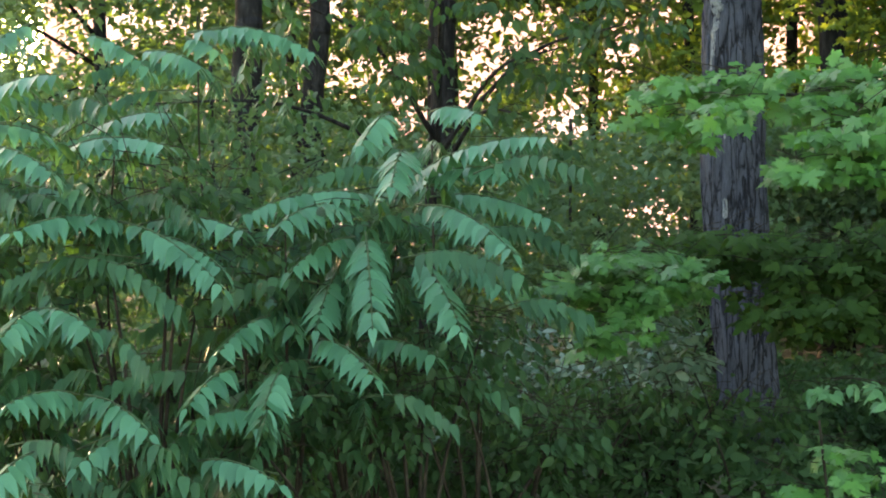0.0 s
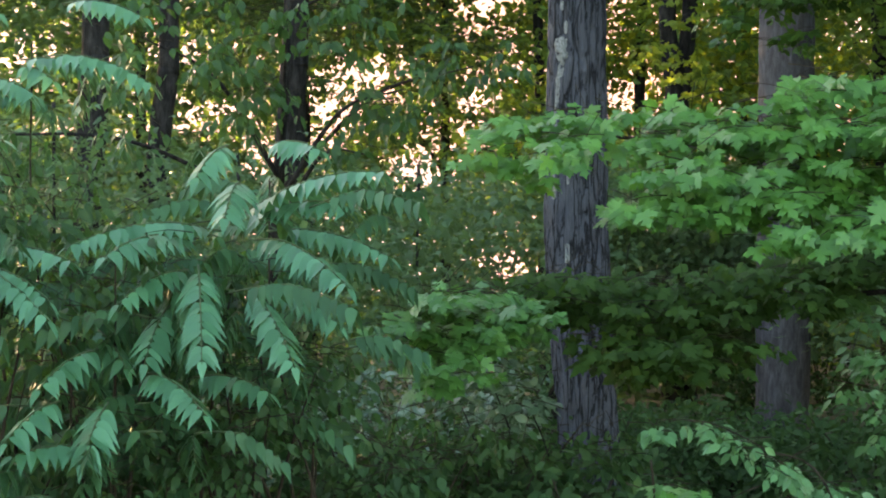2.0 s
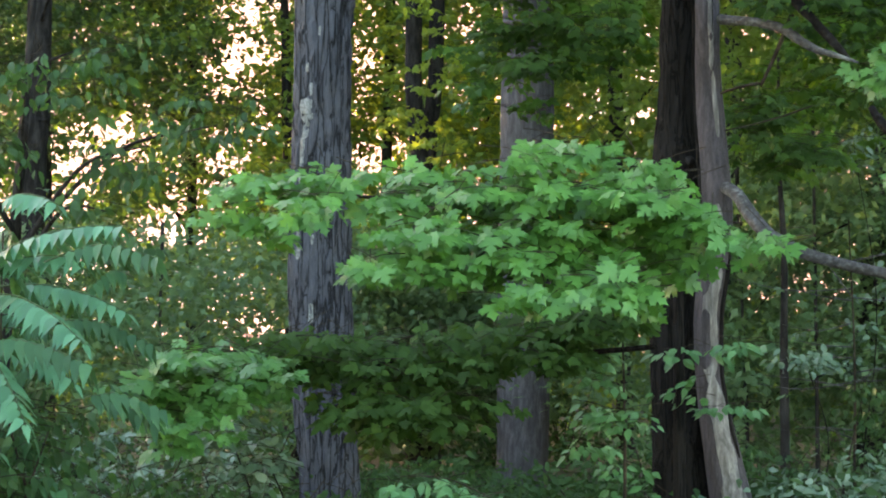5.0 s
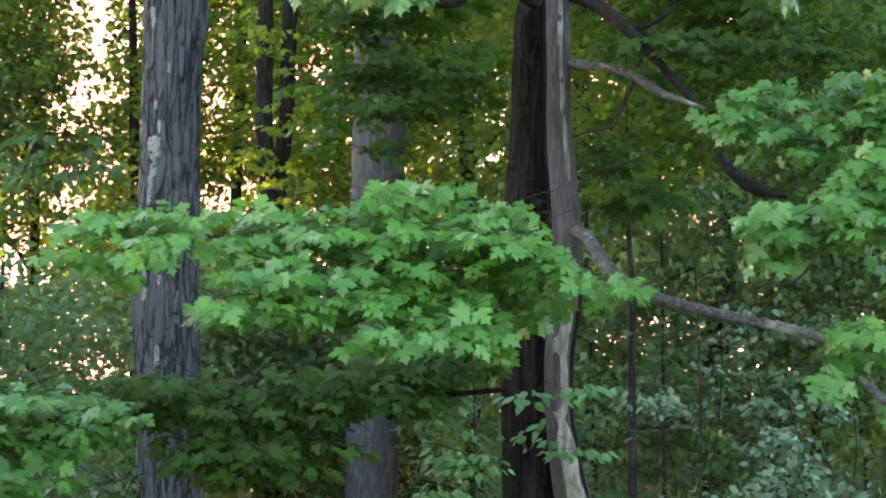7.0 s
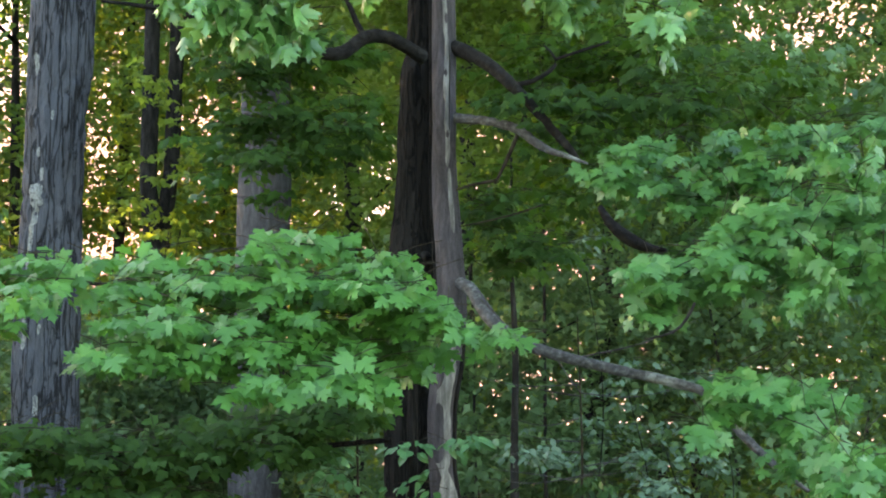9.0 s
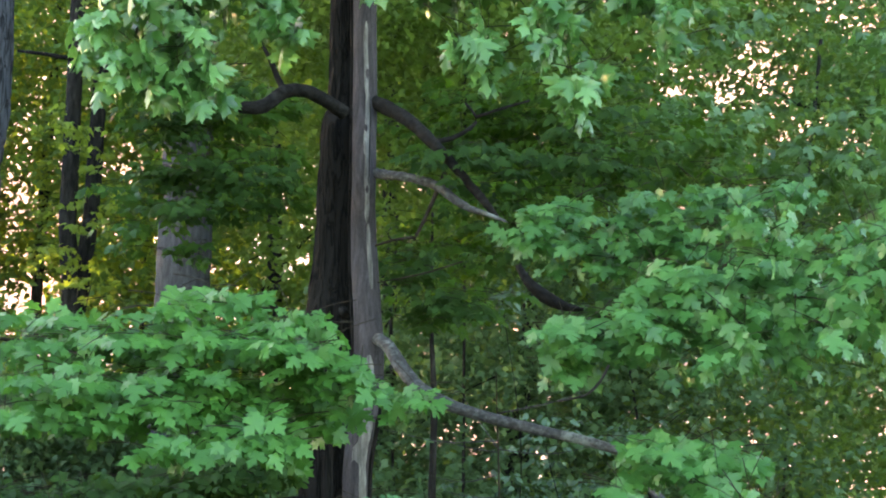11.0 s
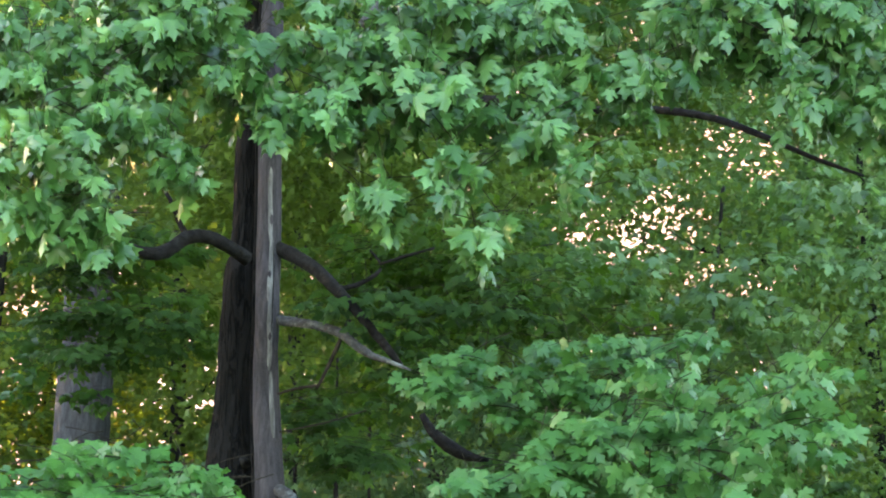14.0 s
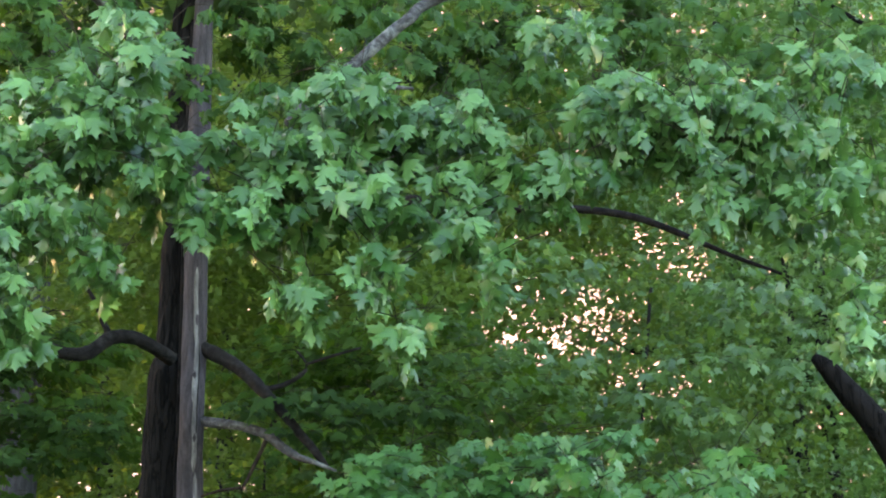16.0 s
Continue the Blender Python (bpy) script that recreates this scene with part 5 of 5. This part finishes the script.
for rows in ([
    (0.701, 22.16, 7.21, 0.0402),
    (0.939, 22.15, 7.15, 0.0563),
    (1.49, 22.12, 7.09, 0.0523),
    (1.80, 22.10, 6.89, 0.0483),
    (2.25, 22.06, 6.56, 0.0402),
],):
    under("limb", mesh_of("limb", *tube(rows, 12, 0.06, 0.14, 12.0, 1.5), DARK_BARK), lean_tree)

leafy(lean_tree, [
    (-0.191, 13.70, 5.88, 0.543, 0.247, 0.6, 110),
    (1.66, 13.63, 5.51, 0.741, 0.272, 0.6, 140),
    (0.852, 13.69, 4.42, 0.839, 0.296, 0.6, 160),
    (2.09, 13.57, 4.86, 0.593, 0.296, 0.6, 110),
    (-0.524, 13.69, 4.93, 0.395, 0.296, 0.5, 70),
    (1.31, 13.46, 4.86, 0.438, 0.17, 0.5, 60),
    (0.821, 13.36, 4.60, 0.724, 0.29, 0.6, 130),
    (1.27, 13.33, 4.09, 0.531, 0.338, 0.6, 110),
    (-0.139, 13.58, 4.88, 0.539, 0.294, 0.6, 90),
], LOBED_FORM, WOODS_PALE, 0, size=0.125, droop=0.5, tumble=0.7, more=1.2)

# ---- openings in the canopy, as bearing, height and half width in degrees ----
GAPS = [
    (0.5, 15.7, 1.2), (7.5, 22.9, 1.14), (6.1, 21.9, 0.78), (2.1, 13.1, 0.96), (4.3, 12.3, 0.71), (-2.1, 14.6, 0.78), (-3.2, 15.9, 0.59), (4.2, 17.1, 0.84),
    (7.3, 16.2, 0.59), (1.9, 25.4, 0.56), (5.4, 24.5, 0.62), (-8.4, 13.2, 0.78), (-11.8, 13.6, 0.59), (-17.8, 9.1, 0.65), (8.8, 18.1, 0.62),     (-8.4, 24.7, 0.59), (-43.1, 8.4, 0.9), (-41.9, 7.9, 0.65), (-36.8, 7.6, 1.32), (-35.2, 7.4, 0.9), (-31.9, 9.9, 1.38), (-32.3, 7.2, 1.08), (-34.1, 4.1, 1.14),
    (-35.2, 3.9, 0.78), (-30.4, 0.5, 1.02), (-38.3, 6.2, 0.9), (-39.8, 4.5, 1.02), (-45.0, 5.7, 0.78), (-27.2, 10.8, 0.78), (-31.0, 2.2, 0.71), (-39.2, 8.8, 0.59),
    (-31.1, 12.1, 1.08), (-27.3, 10.7, 0.9), (-32.3, 7.1, 1.14), (-32.0, 10.0, 0.96), (-32.9, 5.5, 0.96), (-31.0, 0.5, 0.9), (-18.2, 2.9, 0.65), (-21.7, 13.3, 0.65),
    (-27.0, 2.1, 0.59), (-10.2, 2.2, 0.59), (-7.0, 0.5, 0.59), (-7.8, 1.4, 0.53), (-30.3, 14.8, 1.26), (0.5, 15.3, 1.14), (-2.2, 14.8, 0.65), (-18.3, 3.0, 0.59),
    (-26.1, 7.4, 0.71), (-27.3, 10.8, 0.65), (-7.0, 0.7, 0.59), (-10.5, 2.0, 0.56), (-8.7, 0.2, 0.53), (-18.1, 9.0, 0.56), (-53.2, 7.0, 1.26), (-51.0, 7.6, 1.2),
    (-48.4, 8.1, 0.96), (-51.5, 5.2, 0.78), (-43.0, 8.4, 0.84), (-42.3, 5.9, 1.02), (-44.5, 5.9, 0.78), (-40.0, 6.3, 0.65), (-37.0, 7.2, 1.26), (-35.2, 7.6, 0.71),
    (-32.0, 7.1, 1.14), (-37.9, 5.0, 1.08), (-39.6, 4.0, 0.84), (-34.5, 4.4, 1.26), (-33.7, 3.9, 0.78), (-30.4, 0.4, 0.71), (-37.2, 2.9, 0.71), (-26.5, 8.0, 0.59),
    (-27.3, 12.4, 0.84), (-26.7, 10.7, 0.71), (-27.9, 9.2, 0.65), (-29.3, 12.9, 0.84), (-22.7, 11.8, 0.59), (-24.4, 9.6, 0.59), (-31.2, 13.9, 1.57), (-31.3, 12.1, 1.38),
    (-30.6, 14.8, 1.38), (-30.8, 10.5, 0.9), (-30.5, 8.3, 0.84), (-26.7, 6.8, 0.84), (0.7, 15.3, 1.26), (-2.1, 14.6, 1.14), (-0.7, 14.3, 0.71), (-9.0, 6.1, 0.84),
    (-7.0, 3.9, 0.65), (5.6, 3.0, 1.14), (4.4, 12.5, 0.84), (-18.0, 9.0, 0.65), (-16.7, 8.3, 0.59), (2.5, 17.8, 0.78), (3.9, 16.0, 0.65), (-10.8, 15.9, 0.53),
    (-9.0, 16.5, 0.53), (-23.0, 11.4, 0.65),
]
GAP = np.array(GAPS)


def open_sky(p, keep=0.03):
    """Which of the places stay, once the openings are cut."""
    x, y, z = p[:, 0] - 0.1, p[:, 1] - 0.15, p[:, 2] - 1.65
    az = np.degrees(np.arctan2(x, y))
    el = np.degrees(np.arctan2(z, np.hypot(x, y)))
    d = np.hypot(az[:, None] - GAP[None, :, 0], el[:, None] - GAP[None, :, 1]) / GAP[None, :, 2]
    nearest = d.min(1)
    chance = np.clip((nearest - 0.6) / 0.6, keep, 1)
    return rng.uniform(size=len(p)) < chance


def clumped(centre, half, clumps, per, spread=0.32):
    """Leaf places gathered in flat clumps inside a rounded crown."""
    q = unit(rng.normal(size=(clumps, 3))) * rng.uniform(0.02, 1, (clumps, 1)) ** 0.4
    c = centre + q * half
    c = c[open_sky(c)]
    p = np.repeat(c, per, 0)
    return p + rng.normal(size=p.shape) * np.array([spread, spread, spread * 0.3])


def crown_mesh(p, material, size, form=KITE_FORM):
    n = len(p)
    ax = rng.normal(size=(n, 3)) * np.array([1, 1, 0.6]) + np.array([0, 0, -0.35])
    nm = rng.normal(0, 0.6, (n, 3)) + np.array([0.1, -0.4, 0.7])
    return mesh_of("crown", *blades(form, p, ax, nm, size * rng.uniform(0.6, 1.25, n)), material)


def forest_tree(az, dist, height, base, wide, clumps, per, material, size, trunk_r, label):
    x, y = dist * math.sin(radians(az)), dist * math.cos(radians(az))
    t = thing("forest_tree", (x, y, 0), label, "tree", "forest trees behind")
    bend = rng.normal(0, 0.25)
    rows = [(x + bend, y, height * 0.92, 0.02), (x + bend * 0.4, y, height * 0.5, trunk_r * 0.75), (x, y, 1.0, trunk_r), (x, y, -0.15, trunk_r * 1.5)]
    under("trunk", mesh_of("trunk", *tube(rows, 12, 0.3, 0.1, 5.0), SLIM_BARK), t)
    for _ in range(4):
        h = rng.uniform(base, height * 0.85)
        a = rng.uniform(0, 2 * math.pi)
        e = np.array([math.cos(a), math.sin(a), 0.5]) * wide * rng.uniform(0.4, 0.8)
        s = np.array([x + bend * 0.5, y, h])
        under("limb", mesh_of("limb", *tube([(*s, trunk_r * 0.35), (*(s + e * 0.5 + [0, 0, 0.1]), trunk_r * 0.2), (*(s + e), 0.01)], 8, 0.25, 0.1, 6.0), DARK_BARK), t)
    mid = np.array([x, y, (height + base) / 2])
    p = clumped(mid, np.array([wide, wide, (height - base) / 2]), clumps, per)
    under("crown", crown_mesh(p, material, size, SPRIG_FORM if dist < 19.5 else KITE_FORM), t)
    return t


# crowns of the tall near trees, high over the undergrowth
for tree, (cx, cy, cz), half, clumps in (
    (oak, (oak_rows[-1][0], oak_rows[-1][1] + 0.5, 10.4), (3.4, 3.0, 3.4), 420),
    (split, (dark_rows[-1][0] + 0.6, dark_rows[-1][1] + 0.3, 9.9), (3.4, 2.8, 3.1), 480),
    (grey, (grey_rows[-1][0], grey_rows[-1][1] + 0.5, 13.0), (2.6, 2.4, 2.2), 160),
):
    under("crown", crown_mesh(clumped(np.array([cx, cy, cz]), np.array(half), clumps, 16), WOODS_DEEP, 0.19), tree)

FOREST = [
    # bearing, distance, height, crown base, half width, clumps
    (-60, 18, 10, 0.4, 3.0, 260), (-55, 14, 4.4, 0.2, 2.0, 280), (-51, 21, 11, 0.6, 3.2, 560), (-47, 15, 3.6, 0.2, 2.0, 250),
    (-44, 24, 11, 0.8, 3.2, 560), (-40, 16, 3.2, 0.2, 2.0, 230), (-38, 26, 12, 1.0, 3.2, 560), (-34, 15, 3.0, 0.2, 1.9, 230),
    (-29.3, 25, 12, 1.0, 3.4, 680), (-33, 28, 12, 1.0, 3.2, 560), (-29, 18, 3.4, 0.2, 2.0, 420), (-26, 26, 14, 1.0, 3.4, 760), (-22, 28, 15, 1.0, 3.6, 800),
    (-24, 20, 3.2, 0.2, 2.2, 420),
]
FOREST_EAST = [
    (-14.7, 13.5, 8.0, 4.6, 2.1, 520), (-17, 22, 17, 1.0, 3.2, 860), (-12.5, 15, 3.6, 0.2, 1.9, 420), (-13, 18.5, 15, 3.0, 2.8, 880),
    (-10, 14, 8.2, 3.4, 1.9, 620), (-8, 17, 5.0, 0.2, 2.0, 480), (-6, 21, 18, 1.5, 3.2, 920), (-3, 15, 4.6, 0.3, 2.0, 460),
    (-4.6, 25, 20, 1.5, 3.6, 960), (1.2, 16.5, 7, 0.2, 2.3, 480), (8.2, 18, 9, 0.6, 2.6, 640), (5.9, 25, 20, 1.5, 3.6, 960), (9, 19.6, 16, 0.6, 3.0, 860),
    (13, 17, 11, 0.4, 2.8, 480), (18, 22, 14, 0.4, 3.4, 240),
]
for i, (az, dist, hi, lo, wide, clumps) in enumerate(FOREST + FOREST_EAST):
    # two bearings get the leaf colour that imitates backlight
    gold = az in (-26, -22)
    forest_tree(az, dist, hi, lo, wide, clumps, 21 if dist < 19.5 else 30, WOODS_BACKLIT if gold else UNDERSTORY if hi < 5.5 else WOODS_PALE if az > 2 else WOODS_DEEP if az < -30 else WOODS, 0.108 if dist < 19.5 else 0.15, 0.018 if dist < 17.5 and hi < 9 else 0.07 + 0.003 * hi,
                "forest tree with leaves tinted yellow-green as if backlit" if gold else "low forest tree with dull blue-green leaves" if hi < 5.5 else "forest tree with pale green leaves" if az > 2 else "forest tree with dense dark green leaves")

# farther woods, one mass of leaves over low ground
for near, far, high, clumps, leafsize, seed in ((28, 36, 17.0, 7600, 0.20, 1), (38, 58, 28.0, 11800, 0.36, 2)):
    az = rng.uniform(-62, 18, clumps)
    d = rng.uniform(near, far, clumps)
    c = np.stack([d * np.sin(np.radians(az)), d * np.cos(np.radians(az)), high * rng.uniform(0, 1, clumps) ** 1.15], 1)
    thin = (az > -28) & (az < -20.5) & (rng.uniform(size=clumps) < 0.75)
    thin |= (az < -29) & (rng.uniform(size=clumps) < 0.15)
    slope = np.degrees(np.arctan2(c[:, 2] - EYE, d))
    c = c[~thin & (slope < np.where(az < -25, 21, 31))]
    c = c[open_sky(c)]
    p = np.repeat(c, 15, 0) + rng.normal(size=(len(c) * 15, 3)) * np.array([0.5, 0.5, 0.28])
    p = p[p[:, 2] > 0.02]
    far_woods = new("far_woods", crown_mesh(p, WOODS, leafsize))
    tagged(far_woods, "distant woodland undergrowth of small green leaves", "woods", kind="stuff")


# ---- undergrowth ----
def shrub(az, dist, high, wide, n):
    x, y = dist * math.sin(radians(az)), dist * math.cos(radians(az))
    pale = rng.uniform() < 0.2 and dist > 9.4 and not -31 < az < -15
    s = thing("shrub", (x, y, 0), "woodland shrub with small pale blue-green leaves" if pale else "dark green woodland shrub with small leaves", "shrub", "undergrowth shrubs")
    stems = []
    for _ in range(5):
        a, k = rng.uniform(0, 6.28), rng.uniform(0.3, 0.8)
        e = (x + math.cos(a) * wide * k, y + math.sin(a) * wide * k, high * rng.uniform(0.7, 0.95))
        stems.append(tube([(x, y, -0.05, 0.012), ((x + e[0]) / 2, (y + e[1]) / 2, e[2] * 0.6, 0.008), (*e, 0.003)], 5, 0.15))
    under("stem_growth", mesh_of("stem_growth", *joined(stems), TWIG_BARK), s, kind="stuff")
    q = unit(rng.normal(size=(n // 10, 3))) * rng.uniform(0.05, 1, (n // 10, 1)) ** 0.4
    c = np.array([x, y, high * 0.52]) + q * np.array([wide, wide, high * 0.5])
    p = np.repeat(c, 10, 0) + rng.normal(size=(len(c) * 10, 3)) * np.array([0.13, 0.13, 0.06])
    p = p[p[:, 2] > 0.01]
    under("foliage", crown_mesh(p, SILVER if pale else SHRUB, rng.uniform(0.055, 0.095), BLADE_FORM), s, kind="stuff")


az = -60.0
while az < 16:
    dist = rng.uniform(9.6, 13.5)
    if -23.5 < az < -17.5:
        dist += 7.5
    shrub(az, dist, rng.uniform(0.5, 0.85) if -30 < az < -23.5 else rng.uniform(0.6, 1.25), rng.uniform(0.6, 1.0), 1000)
    az += rng.uniform(1.6, 2.6)
az = -60.0
while az < 4:
    shrub(az, rng.uniform(7.9, 9.2), rng.uniform(0.35, 0.55) if -25 < az < -17 else rng.uniform(0.5, 1.0), rng.uniform(0.45, 0.75), 850)
    az += rng.uniform(2.4, 3.6)

def broad_bush(az, dist, high, wide, n):
    x, y = dist * math.sin(radians(az)), dist * math.cos(radians(az))
    b = thing("broadleaf_bush", (x, y, 0), "tall woodland bush with broad dark green leaves", "bush", "bushes behind the saplings")
    masses = []
    for _ in range(7):
        a, k = rng.uniform(0, 6.28), rng.uniform(0.2, 0.75)
        e = (x + math.cos(a) * wide * k, y + math.sin(a) * wide * k, high * rng.uniform(0.35, 0.95))
        under("stem", mesh_of("stem", *tube([(x, y, -0.05, 0.012), ((x + e[0]) / 2, (y + e[1]) / 2, e[2] * 0.6, 0.008), (*e, 0.003)], 6, 0.12), TWIG_BARK), b)
        masses.append((*e, wide * 0.5, high * 0.12, wide * 0.45, n // 7))
    leafy(b, masses, OVAL_FORM, BUSH, 0, size=rng.uniform(0.06, 0.085), droop=0.6, tumble=0.7)


for az, dist, high in ((-55.5, 6.6, 1.9), (-52.5, 7.0, 2.05), (-49.5, 6.5, 2.0), (-47, 7.2, 2.1), (-44.5, 6.8, 1.95), (-42, 7.3, 1.85), (-39.8, 6.9, 1.55), (-37.6, 7.4, 1.35), (-50.5, 7.6, 1.4), (-45.5, 7.7, 1.4), (-40.5, 7.8, 1.2), (-36, 7.6, 1.1), (-34, 8.3, 0.9),
                       (-31.5, 8.6, 0.85), (-29.5, 9.4, 0.7), (-27.3, 8.9, 0.75), (-12.0, 10.6, 1.2), (-9.5, 11.2, 1.3)):
    broad_bush(az, dist, high, rng.uniform(0.5, 0.65), 540)

for az, dist in ((-25.4, 14.5), (-24.4, 15.5), (-22.8, 15.0), (-23.8, 12.2), (-22.7, 11.6), (-21.4, 11.9), (-20.2, 13.5), (-18.6, 13.5)):
    shrub(az, dist, 0.45, 0.65, 700)
